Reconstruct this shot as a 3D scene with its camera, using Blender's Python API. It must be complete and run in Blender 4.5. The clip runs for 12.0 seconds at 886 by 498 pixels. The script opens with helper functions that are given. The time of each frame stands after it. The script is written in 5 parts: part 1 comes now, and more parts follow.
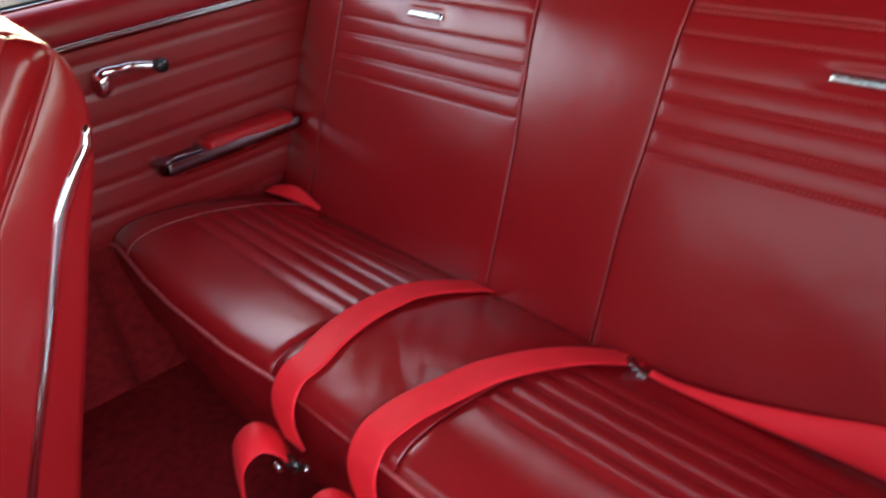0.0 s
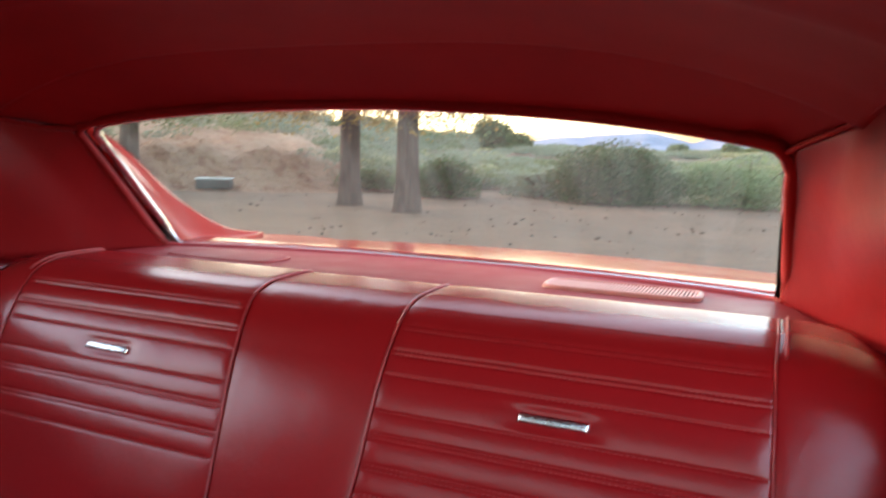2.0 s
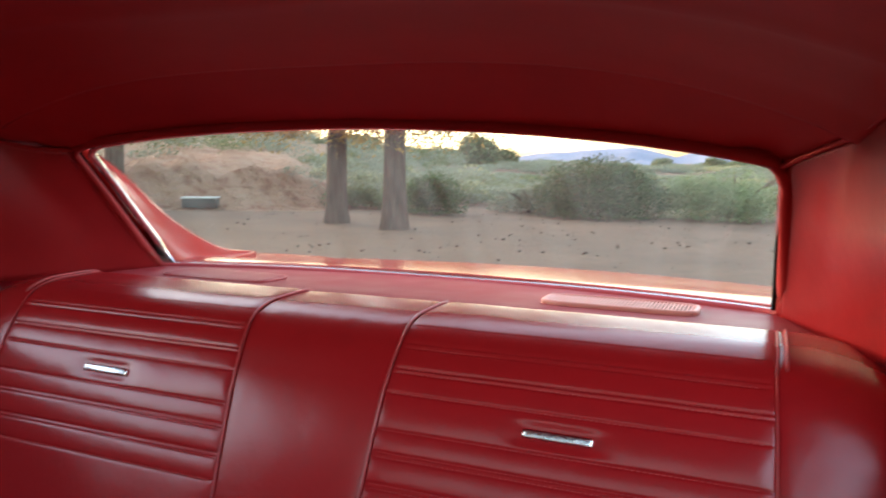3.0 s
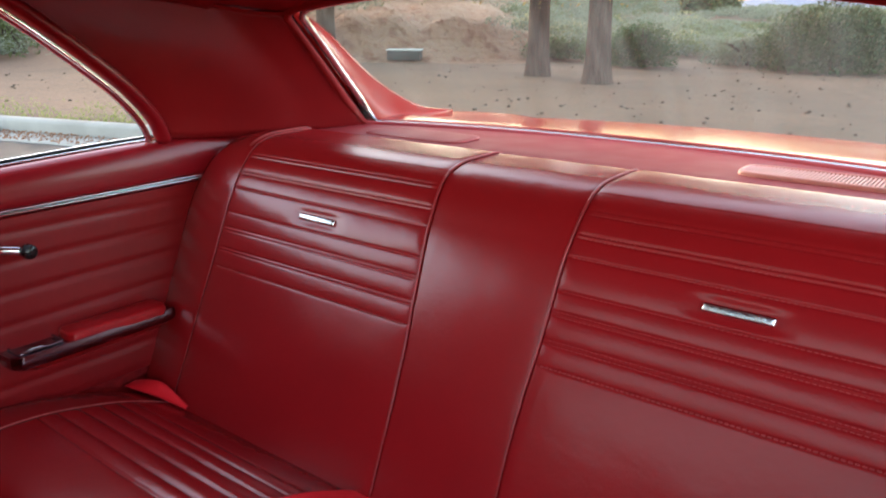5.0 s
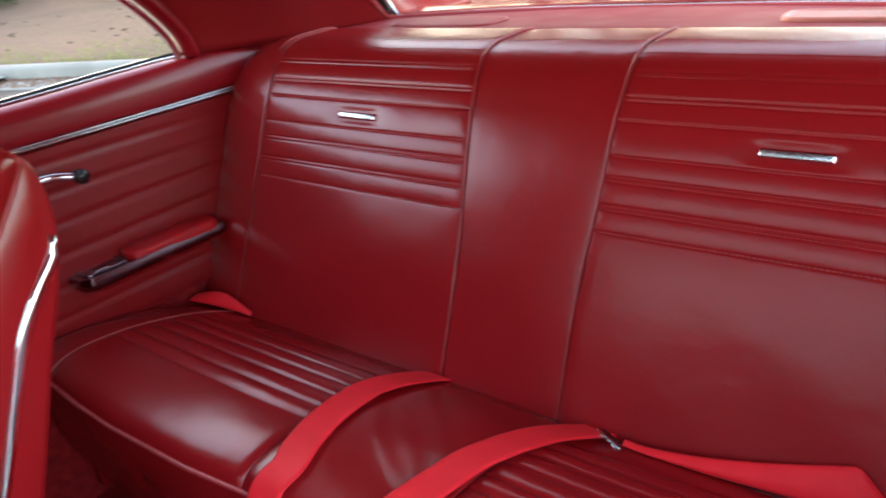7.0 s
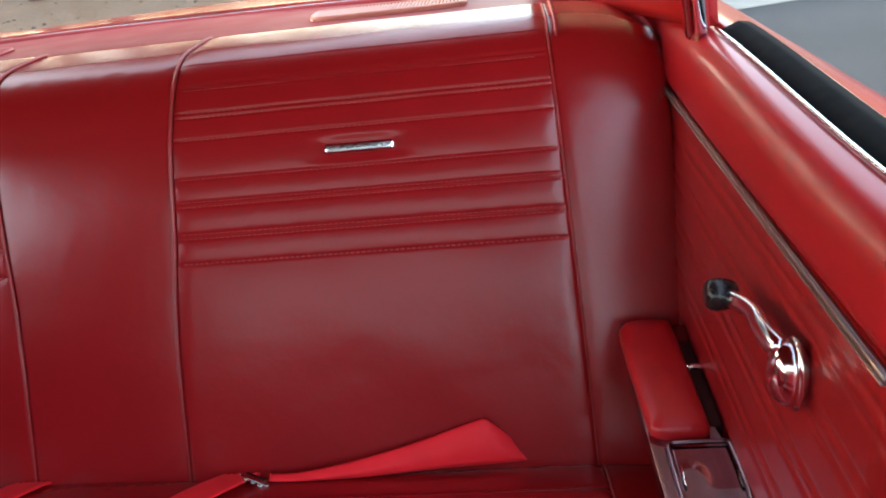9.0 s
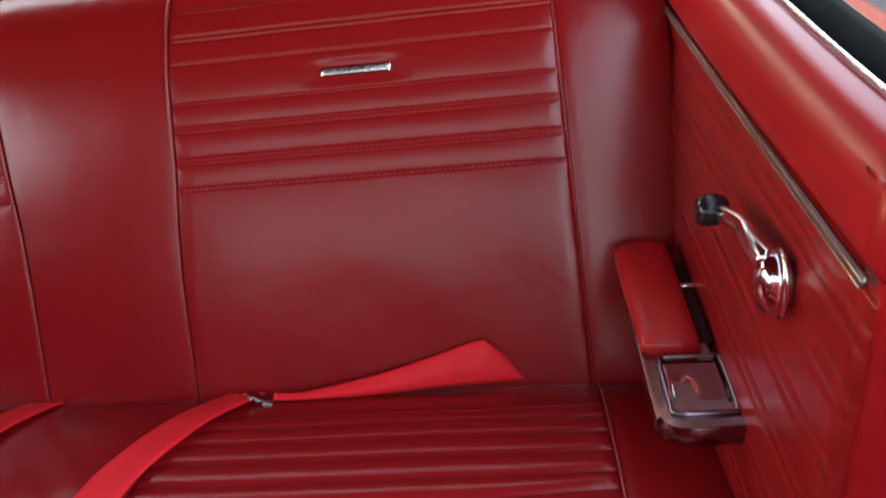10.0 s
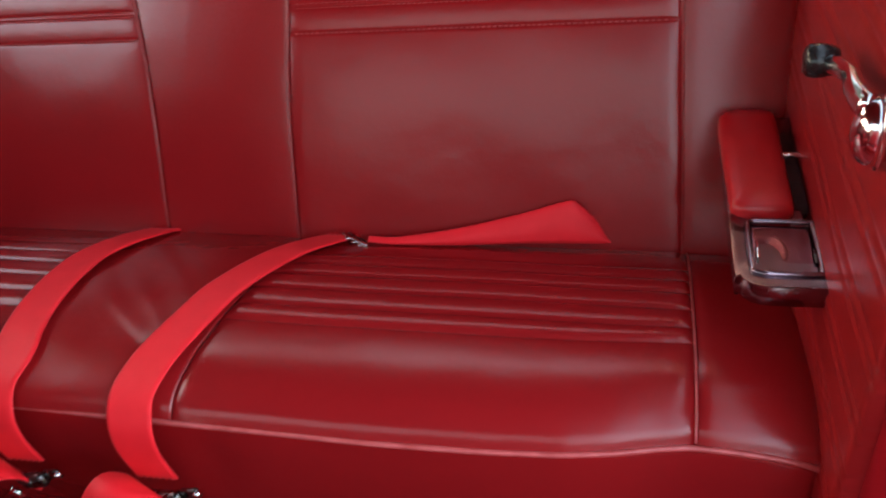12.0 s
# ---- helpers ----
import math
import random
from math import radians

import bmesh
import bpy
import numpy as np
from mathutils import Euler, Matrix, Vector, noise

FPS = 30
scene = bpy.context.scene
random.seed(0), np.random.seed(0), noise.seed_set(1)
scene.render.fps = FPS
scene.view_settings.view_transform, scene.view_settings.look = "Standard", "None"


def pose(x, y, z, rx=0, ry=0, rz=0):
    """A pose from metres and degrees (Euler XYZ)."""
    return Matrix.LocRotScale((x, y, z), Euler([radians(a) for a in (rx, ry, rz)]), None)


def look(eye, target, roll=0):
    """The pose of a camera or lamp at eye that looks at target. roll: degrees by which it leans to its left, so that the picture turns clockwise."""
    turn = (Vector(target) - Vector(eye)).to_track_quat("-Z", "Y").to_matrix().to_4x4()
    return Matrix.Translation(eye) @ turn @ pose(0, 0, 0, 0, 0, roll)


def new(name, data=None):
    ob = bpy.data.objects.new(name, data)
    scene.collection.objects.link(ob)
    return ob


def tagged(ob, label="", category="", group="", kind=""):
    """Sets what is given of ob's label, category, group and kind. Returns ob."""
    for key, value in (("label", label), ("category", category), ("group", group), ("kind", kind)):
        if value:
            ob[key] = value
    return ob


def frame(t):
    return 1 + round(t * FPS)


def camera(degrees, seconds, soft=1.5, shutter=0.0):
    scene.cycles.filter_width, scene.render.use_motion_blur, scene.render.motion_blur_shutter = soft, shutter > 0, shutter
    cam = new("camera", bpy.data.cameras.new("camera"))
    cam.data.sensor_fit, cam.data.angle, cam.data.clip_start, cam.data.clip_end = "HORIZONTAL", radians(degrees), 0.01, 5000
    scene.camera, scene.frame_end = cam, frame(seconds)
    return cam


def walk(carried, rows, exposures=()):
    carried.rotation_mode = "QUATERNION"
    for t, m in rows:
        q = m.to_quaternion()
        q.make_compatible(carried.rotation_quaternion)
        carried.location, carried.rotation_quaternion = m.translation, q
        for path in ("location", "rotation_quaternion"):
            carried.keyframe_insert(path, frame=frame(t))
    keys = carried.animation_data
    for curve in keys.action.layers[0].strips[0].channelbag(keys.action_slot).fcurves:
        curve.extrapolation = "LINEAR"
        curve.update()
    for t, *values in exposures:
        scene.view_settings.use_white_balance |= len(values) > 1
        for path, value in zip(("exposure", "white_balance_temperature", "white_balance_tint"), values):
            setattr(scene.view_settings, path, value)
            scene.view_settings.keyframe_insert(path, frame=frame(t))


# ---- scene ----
# ---------------------------------------------------------------- camera
cam = camera(60.2, 12.0, soft=1.8, shutter=0.5)
PATH = [
    (0, (0.586, -0.751, 1.077), (-0.765, 0.33, 0.073), -7.5),
    (0.5, (0.572, -0.775, 1.102), (-0.639, 0.573, 0.255), -1.4),
    (1, (0.563, -0.77, 1.097), (-0.52, 0.799, 0.492), 0.8),
    (1.5, (0.545, -0.769, 1.091), (-0.427, 0.919, 0.636), 1.1),
    (2, (0.528, -0.764, 1.09), (-0.275, 1.049, 0.829), 1.3),
    (2.5, (0.518, -0.766, 1.089), (-0.19, 1.095, 0.906), 1.2),
    (3, (0.515, -0.776, 1.092), (-0.259, 1.055, 0.874), 0.7),
    (3.5, (0.515, -0.776, 1.089), (-0.468, 0.941, 0.794), 1.4),
    (3.7, (0.52, -0.774, 1.09), (-0.536, 0.895, 0.77), 1.5),
    (5.3, (0.537, -0.788, 1.111), (-0.66, 0.683, 0.474), -1.1),
    (5.5, (0.535, -0.789, 1.107), (-0.691, 0.647, 0.45), -1.8),
    (6, (0.535, -0.804, 1.092), (-0.752, 0.546, 0.37), -3.1),
    (6.5, (0.53, -0.828, 1.081), (-0.772, 0.477, 0.304), -5.3),
    (7, (0.517, -0.835, 1.081), (-0.655, 0.571, 0.274), -6.6),
    (7.5, (0.483, -0.831, 1.072), (-0.409, 0.748, 0.229), -6.5),
    (7.7, (0.478, -0.822, 1.065), (-0.281, 0.822, 0.216), -6.5),
    (9.3, (0.5, -0.785, 1.054), (0.307, 0.998, 0.169), -7.3),
    (9.5, (0.503, -0.786, 1.051), (0.301, 0.976, 0.126), -7.5),
    (10, (0.502, -0.798, 1.047), (0.26, 0.907, 0.029), -8.1),
    (10.5, (0.505, -0.806, 1.037), (0.212, 0.848, -0.048), -8.8),
    (11, (0.509, -0.815, 1.027), (0.175, 0.787, -0.123), -9.1),
    (11.5, (0.51, -0.825, 1.019), (0.125, 0.731, -0.176), -9.6),
    (12, (0.52, -0.836, 1.016), (-0.001, 0.673, -0.189), -9.5),
]
EXPOSURE = [(0.0, 5.72, 6720, 10), (0.6, 5.78, 6720, 10), (1.1, 5.76, 6620, 10), (1.6, 5.57, 6620, 10), (2.1, 5.47, 6620, 10), (2.6, 5.39, 6620, 10),
            (3.5, 5.47, 6720, 10), (5.5, 5.55, 6670, 10), (7.4, 5.64, 6520, 10), (9.5, 5.63, 6920, 10), (10.5, 5.67, 7120, 10), (12.0, 5.7, 7220, 10)]
walk(cam, [(t, look(e, g, r)) for t, e, g, r in PATH], EXPOSURE)

# ---------------------------------------------------------------- light
SUN = Vector((-0.955, 0.295, 0.028)).normalized()
world = bpy.data.worlds.new("world")
scene.world = world
world.use_nodes = True
wn = world.node_tree
sky = wn.nodes.new("ShaderNodeTexSky")
sky.sky_type = "NISHITA"
sky.sun_disc = False
sky.sun_elevation = math.asin(SUN.z)
sky.sun_rotation = math.atan2(SUN.x, SUN.y)
sky.air_density, sky.dust_density, sky.ozone_density = 0.75, 2.4, 1.4
pale = wn.nodes.new("ShaderNodeHueSaturation")
pale.inputs["Saturation"].default_value = 0.70
wn.links.new(sky.outputs[0], pale.inputs["Color"])
wn.links.new(pale.outputs[0], wn.nodes["Background"].inputs[0])
wn.nodes["Background"].inputs[1].default_value = 0.15
sun = new("sun", bpy.data.lights.new("sun", "SUN"))
sun.data.energy, sun.data.angle, sun.data.color = 0.005, radians(6.0), (1.0, 0.62, 0.36)
sun.matrix_world = look(SUN * 30, (0, 0, 0))


# ---------------------------------------------------------------- materials
def base_mat(name, color, rough=0.5, metal=0.0, spec=0.5, coat=0.0):
    m = bpy.data.materials.new(name)
    m.use_nodes = True
    b = m.node_tree.nodes["Principled BSDF"]
    b.inputs["Base Color"].default_value = (*color, 1)
    b.inputs["Roughness"].default_value = rough
    b.inputs["Metallic"].default_value = metal
    b.inputs["Specular IOR Level"].default_value = spec
    b.inputs["Coat Weight"].default_value = coat
    b.inputs["Coat Roughness"].default_value = 0.04
    return m


def noise_node(m, scale, detail=4.0, kind="ShaderNodeTexNoise", stretch=None):
    nt = m.node_tree
    co = nt.nodes.new("ShaderNodeTexCoord")
    tx = nt.nodes.new(kind)
    tx.inputs["Scale"].default_value = scale
    if kind == "ShaderNodeTexNoise":
        tx.inputs["Detail"].default_value = detail
    if stretch:
        mp = nt.nodes.new("ShaderNodeMapping")
        mp.inputs["Scale"].default_value = stretch
        nt.links.new(co.outputs["Object"], mp.inputs["Vector"])
        nt.links.new(mp.outputs[0], tx.inputs["Vector"])
    else:
        nt.links.new(co.outputs["Object"], tx.inputs["Vector"])
    return tx


def vary(m, scale, a, b, lo=0.35, hi=0.65, stretch=None, detail=5.0):
    """Mix two colours by noise into the base colour (on top of what is there)."""
    nt = m.node_tree
    bs = nt.nodes["Principled BSDF"]
    tx = noise_node(m, scale, detail, stretch=stretch)
    mr = nt.nodes.new("ShaderNodeMapRange")
    mr.inputs["From Min"].default_value, mr.inputs["From Max"].default_value = lo, hi
    nt.links.new(tx.outputs[0], mr.inputs["Value"])
    mx = nt.nodes.new("ShaderNodeMix")
    mx.data_type = "RGBA"
    nt.links.new(mr.outputs[0], mx.inputs[0])
    old = bs.inputs["Base Color"].links
    if old:
        nt.links.new(old[0].from_socket, mx.inputs[6])
    else:
        mx.inputs[6].default_value = (*a, 1)
    mx.inputs[7].default_value = (*b, 1)
    nt.links.new(mx.outputs[2], bs.inputs["Base Color"])
    return m


def rough_vary(m, scale, lo, hi, stretch=None, cut=0.3):
    nt = m.node_tree
    tx = noise_node(m, scale, 2.0, stretch=stretch)
    mr = nt.nodes.new("ShaderNodeMapRange")
    mr.inputs["From Min"].default_value, mr.inputs["From Max"].default_value = cut, 1 - cut
    mr.inputs["To Min"].default_value, mr.inputs["To Max"].default_value = lo, hi
    nt.links.new(tx.outputs[0], mr.inputs["Value"])
    nt.links.new(mr.outputs[0], nt.nodes["Principled BSDF"].inputs["Roughness"])
    return m


def relief(m, *layers):
    """layers: (scale, strength, distance, kind, stretch)"""
    nt = m.node_tree
    last = None
    for scale, strength, dist, kind, stretch in layers:
        tx = noise_node(m, scale, 4, kind, stretch)
        bp = nt.nodes.new("ShaderNodeBump")
        bp.inputs["Strength"].default_value = strength
        bp.inputs["Distance"].default_value = dist
        nt.links.new(tx.outputs[0], bp.inputs["Height"])
        if last:
            nt.links.new(last.outputs[0], bp.inputs["Normal"])
        last = bp
    nt.links.new(last.outputs[0], nt.nodes["Principled BSDF"].inputs["Normal"])
    return m


NOISE, VORO = "ShaderNodeTexNoise", "ShaderNodeTexVoronoi"
vinyl = base_mat("red_vinyl", (0.310, 0.0090, 0.0115), 0.25, spec=0.46)
vary(vinyl, 9, (0.310, 0.0090, 0.0115), (0.268, 0.0078, 0.0100), 0.1, 0.9)
rough_vary(vinyl, 4, 0.225, 0.268, cut=0.0)
shelf_vinyl = base_mat("shelf_vinyl", (0.26, 0.014, 0.019), 0.5, spec=0.25)
vary(shelf_vinyl, 6, (0.26, 0.014, 0.019), (0.225, 0.012, 0.016))
rough_vary(shelf_vinyl, 11, 0.46, 0.58)
relief(shelf_vinyl, (14, 0.15, 0.006, NOISE, None))
relief(vinyl, (45, 0.10, 0.004, NOISE, None), (11, 0.13, 0.012, NOISE, None))
panel_vinyl = base_mat("panel_vinyl", (0.255, 0.0085, 0.0105), 0.38)
vary(panel_vinyl, 7, (0.255, 0.0085, 0.0105), (0.225, 0.0075, 0.0095), detail=2.0)
rough_vary(panel_vinyl, 5, 0.285, 0.36, cut=0.0)
relief(panel_vinyl, (30, 0.12, 0.004, NOISE, None))
pad_vinyl = base_mat("pad_vinyl", (0.48, 0.011, 0.015), 0.36)
vary(pad_vinyl, 25, (0.48, 0.011, 0.015), (0.42, 0.009, 0.013))
relief(pad_vinyl, (50, 0.1, 0.003, NOISE, None))
piping_mat = base_mat("piping_vinyl", (0.40, 0.022, 0.024), 0.36)
vary(piping_mat, 60, (0.40, 0.022, 0.024), (0.31, 0.016, 0.018))
# paler pink puts the highlight along the piping into its colour
worn_piping = base_mat("worn_piping", (0.60, 0.11, 0.11), 0.36)
vary(worn_piping, 60, (0.60, 0.11, 0.11), (0.45, 0.06, 0.06))
thread = base_mat("red_thread", (0.42, 0.05, 0.05), 0.7)
vary(thread, 200, (0.42, 0.05, 0.05), (0.34, 0.035, 0.035))
cloth = base_mat("headliner_vinyl", (0.31, 0.016, 0.018), 0.62, spec=0.3)
vary(cloth, 5, (0.31, 0.016, 0.018), (0.27, 0.013, 0.015))
relief(cloth, (7, 0.15, 0.01, NOISE, None))
web = base_mat("seat_belt_web", (0.95, 0.018, 0.030), 0.55, spec=0.3)
web.node_tree.nodes["Principled BSDF"].inputs["Sheen Weight"].default_value = 0.08
web.node_tree.nodes["Principled BSDF"].inputs["Sheen Tint"].default_value = (1.0, 0.25, 0.25, 1)
vary(web, 40, (0.95, 0.018, 0.030), (0.90, 0.015, 0.026))
relief(web, (1400, 0.3, 0.0005, NOISE, None), (120, 0.12, 0.001, NOISE, None))
carpet = base_mat("red_carpet", (0.32, 0.014, 0.016), 0.95, spec=0.1)
vary(carpet, 60, (0.32, 0.014, 0.016), (0.22, 0.010, 0.012))
relief(carpet, (450, 0.8, 0.004, NOISE, None), (40, 0.4, 0.006, NOISE, None))
paint = base_mat("red_paint", (0.28, 0.0065, 0.012), 0.28, coat=0.12, spec=0.4)
vary(paint, 3, (0.28, 0.0065, 0.012), (0.25, 0.0055, 0.011), 0.1, 0.9, detail=2.0)
rough_vary(paint, 4, 0.285, 0.33, cut=0.0)
relief(paint, (6, 0.10, 0.010, NOISE, (1, 0.35, 1)))
deck_paint = base_mat("red_body_paint", (0.36, 0.016, 0.012), 0.15, spec=0.06)
vary(deck_paint, 3, (0.36, 0.016, 0.012), (0.31, 0.014, 0.010))
relief(deck_paint, (5, 0.05, 0.01, NOISE, None))
shell_mat = base_mat("seat_shell", (0.34, 0.008, 0.010), 0.45)
vary(shell_mat, 12, (0.34, 0.008, 0.010), (0.29, 0.007, 0.009))
relief(shell_mat, (40, 0.08, 0.003, NOISE, None))
chrome = base_mat("chrome", (0.82, 0.83, 0.85), 0.07, metal=1.0)
rough_vary(chrome, 90, 0.04, 0.14)
relief(chrome, (25, 0.05, 0.002, NOISE, None))
steel = base_mat("brushed_metal", (0.60, 0.64, 0.66), 0.30, metal=1.0)
rough_vary(steel, 120, 0.22, 0.40, (1, 8, 8))
# armrest chrome darkened and tinted purplish, as if reflecting the red cabin
arm_metal = base_mat("aged_bright_metal", (0.27, 0.20, 0.23), 0.16, metal=1.0)
rough_vary(arm_metal, 60, 0.12, 0.24)
# chrome lid with the red cabin's reflection put into its colour
lid_metal = base_mat("red_lacquered_metal", (0.22, 0.075, 0.095), 0.14, metal=1.0)
rough_vary(lid_metal, 60, 0.10, 0.20)
strip_metal = base_mat("strip_metal", (0.32, 0.29, 0.28), 0.40, metal=1.0)
rough_vary(strip_metal, 90, 0.36, 0.46)
dark_metal = base_mat("dark_buckle_metal", (0.10, 0.09, 0.09), 0.25, metal=1.0)
rough_vary(dark_metal, 90, 0.18, 0.40)
rubber = base_mat("black_rubber", (0.005, 0.005, 0.0055), 0.85, spec=0.03)
vary(rubber, 60, (0.005, 0.005, 0.0055), (0.008, 0.008, 0.008))
knob_mat = base_mat("black_knob", (0.012, 0.012, 0.013), 0.22)
rough_vary(knob_mat, 80, 0.16, 0.34)
# plastic lightened towards pink to hold the sheen of a grazing view
grille_sheen_mat = base_mat("grille_plastic", (0.68, 0.27, 0.22), 0.42)
vary(grille_sheen_mat, 40, (0.68, 0.27, 0.22), (0.62, 0.23, 0.19))
slot_mat = base_mat("dark_slot", (0.05, 0.008, 0.008), 0.8)
vary(slot_mat, 90, (0.05, 0.008, 0.008), (0.03, 0.006, 0.006))

glass = bpy.data.materials.new("window_glass")
glass.use_nodes = True
gn = glass.node_tree
gn.nodes.clear()
g_out = gn.nodes.new("ShaderNodeOutputMaterial")
g_mix = gn.nodes.new("ShaderNodeMixShader")
g_lw = gn.nodes.new("ShaderNodeLayerWeight")
g_pw = gn.nodes.new("ShaderNodeMath")
g_pw.operation = "POWER"
g_pw.inputs[1].default_value = 5.0
g_fr = gn.nodes.new("ShaderNodeMath")
g_fr.operation = "MULTIPLY_ADD"
g_fr.inputs[1].default_value, g_fr.inputs[2].default_value = 0.6, 0.03
gn.links.new(g_lw.outputs["Facing"], g_pw.inputs[0])
gn.links.new(g_pw.outputs[0], g_fr.inputs[0])
g_tr = gn.nodes.new("ShaderNodeBsdfTransparent")
g_tr.inputs["Color"].default_value = (0.93, 0.95, 0.93, 1)
g_gl = gn.nodes.new("ShaderNodeBsdfGlossy")
g_gl.inputs["Roughness"].default_value = 0.02
gn.links.new(g_fr.outputs[0], g_mix.inputs[0])
gn.links.new(g_tr.outputs[0], g_mix.inputs[1])
gn.links.new(g_gl.outputs[0], g_mix.inputs[2])
# thin film of dust with run marks; it also imitates the veiling haze
g_du = gn.nodes.new("ShaderNodeBsdfTranslucent")
g_du.inputs["Color"].default_value = (0.75, 0.72, 0.66, 1)
g_co = gn.nodes.new("ShaderNodeTexCoord")
g_mp = gn.nodes.new("ShaderNodeMapping")
g_mp.inputs["Scale"].default_value = (30, 3, 3)
g_nz = gn.nodes.new("ShaderNodeTexNoise")
g_nz.inputs["Scale"].default_value = 1.0
g_nz.inputs["Detail"].default_value = 3.0
g_mr = gn.nodes.new("ShaderNodeMapRange")
g_mr.inputs["From Min"].default_value, g_mr.inputs["From Max"].default_value = 0.35, 0.75
g_mr.inputs["To Min"].default_value, g_mr.inputs["To Max"].default_value = 0.008, 0.030
g_m2 = gn.nodes.new("ShaderNodeMixShader")
gn.links.new(g_co.outputs["Object"], g_mp.inputs["Vector"])
gn.links.new(g_mp.outputs[0], g_nz.inputs["Vector"])
gn.links.new(g_nz.outputs[0], g_mr.inputs["Value"])
gn.links.new(g_mr.outputs[0], g_m2.inputs[0])
gn.links.new(g_mix.outputs[0], g_m2.inputs[1])
gn.links.new(g_du.outputs[0], g_m2.inputs[2])
gn.links.new(g_m2.outputs[0], g_out.inputs[0])

tinted_glass = glass.copy()
tinted_glass.name = "tinted_glass"
for nd in tinted_glass.node_tree.nodes:
    if nd.type == "BSDF_TRANSPARENT":
        nd.inputs["Color"].default_value = (0.66, 0.70, 0.67, 1)

dirt = base_mat("dry_dirt", (0.172, 0.108, 0.072), 0.95, spec=0.1)
vary(dirt, 0.6, (0.172, 0.108, 0.072), (0.128, 0.086, 0.059))
vary(dirt, 0.045, None, (0.18, 0.108, 0.074), 0.52, 0.72)
vary(dirt, 9, None, (0.11, 0.080, 0.060), 0.54, 0.72)
vary(dirt, 38, None, (0.095, 0.070, 0.055), 0.58, 0.70)
relief(dirt, (12, 0.6, 0.05, NOISE, None), (90, 0.5, 0.01, NOISE, None))
bank_mat = base_mat("eroded_earth", (0.25, 0.132, 0.080), 0.95, spec=0.1)
vary(bank_mat, 0.5, (0.25, 0.132, 0.080), (0.265, 0.165, 0.108))
vary(bank_mat, 2.2, None, (0.175, 0.085, 0.052), 0.52, 0.68, (1.5, 1.5, 0.5))
relief(bank_mat, (2.5, 1.0, 0.35, NOISE, (1.6, 1.6, 0.5)), (14, 0.7, 0.06, NOISE, None))
asphalt = base_mat("asphalt", (0.038, 0.037, 0.038), 0.85, spec=0.3)
vary(asphalt, 1.2, (0.038, 0.037, 0.038), (0.028, 0.028, 0.029))
vary(asphalt, 220, None, (0.08, 0.08, 0.08), 0.60, 0.75)
relief(asphalt, (260, 0.7, 0.008, VORO, None))
concrete = base_mat("concrete", (0.25, 0.235, 0.205), 0.9, spec=0.2)
vary(concrete, 2.5, (0.25, 0.235, 0.205), (0.20, 0.185, 0.16))
relief(concrete, (70, 0.4, 0.01, NOISE, None))
line_paint = base_mat("road_line_paint", (0.55, 0.54, 0.50), 0.8, spec=0.2)
vary(line_paint, 14, (0.55, 0.54, 0.50), (0.30, 0.29, 0.27))
bark = base_mat("bark", (0.060, 0.041, 0.032), 0.95, spec=0.1)
vary(bark, 5, (0.060, 0.041, 0.032), (0.095, 0.068, 0.053), stretch=(3, 3, 0.5))
vary(bark, 22, None, (0.05, 0.040, 0.034), 0.55, 0.7, stretch=(2, 2, 0.35))
relief(bark, (16, 1.0, 0.06, NOISE, (2, 2, 0.3)))
cone_mat = base_mat("pine_cone", (0.055, 0.038, 0.030), 0.9, spec=0.1)
vary(cone_mat, 30, (0.055, 0.038, 0.030), (0.10, 0.07, 0.05))
# distance haze is mixed into the rock's pale blue-grey
far_rock_hazy = base_mat("far_mountain_rock", (0.215, 0.218, 0.27), 1.0, spec=0.0)
vary(far_rock_hazy, 0.004, (0.215, 0.218, 0.27), (0.165, 0.172, 0.22))
house_wall = base_mat("white_stucco", (0.75, 0.73, 0.68), 0.9)
vary(house_wall, 0.5, (0.75, 0.73, 0.68), (0.66, 0.63, 0.58))
house_roof = base_mat("roof_tile", (0.30, 0.17, 0.12), 0.9)
box_side = base_mat("utility_box_paint", (0.014, 0.018, 0.016), 0.6)
vary(box_side, 4, (0.014, 0.018, 0.016), (0.03, 0.033, 0.03))
box_top = base_mat("utility_box_lid", (0.46, 0.47, 0.45), 0.8)
vary(box_top, 6, (0.46, 0.47, 0.45), (0.38, 0.38, 0.36))


def leaf_mat(name, a, b, thin=0.32):
    m = base_mat(name, a, 0.65, spec=0.25)
    nt = m.node_tree
    ge = nt.nodes.new("ShaderNodeNewGeometry")
    mx = nt.nodes.new("ShaderNodeMix")
    mx.data_type = "RGBA"
    mx.inputs[6].default_value, mx.inputs[7].default_value = (*a, 1), (*b, 1)
    nt.links.new(ge.outputs["Random Per Island"], mx.inputs[0])
    bs = nt.nodes["Principled BSDF"]
    nt.links.new(mx.outputs[2], bs.inputs["Base Color"])
    tr = nt.nodes.new("ShaderNodeBsdfTranslucent")
    nt.links.new(mx.outputs[2], tr.inputs["Color"])
    ad = nt.nodes.new("ShaderNodeMixShader")
    ad.inputs[0].default_value = thin
    nt.links.new(bs.outputs[0], ad.inputs[1])
    nt.links.new(tr.outputs[0], ad.inputs[2])
    nt.links.new(ad.outputs[0], nt.nodes["Material Output"].inputs[0])
    return m


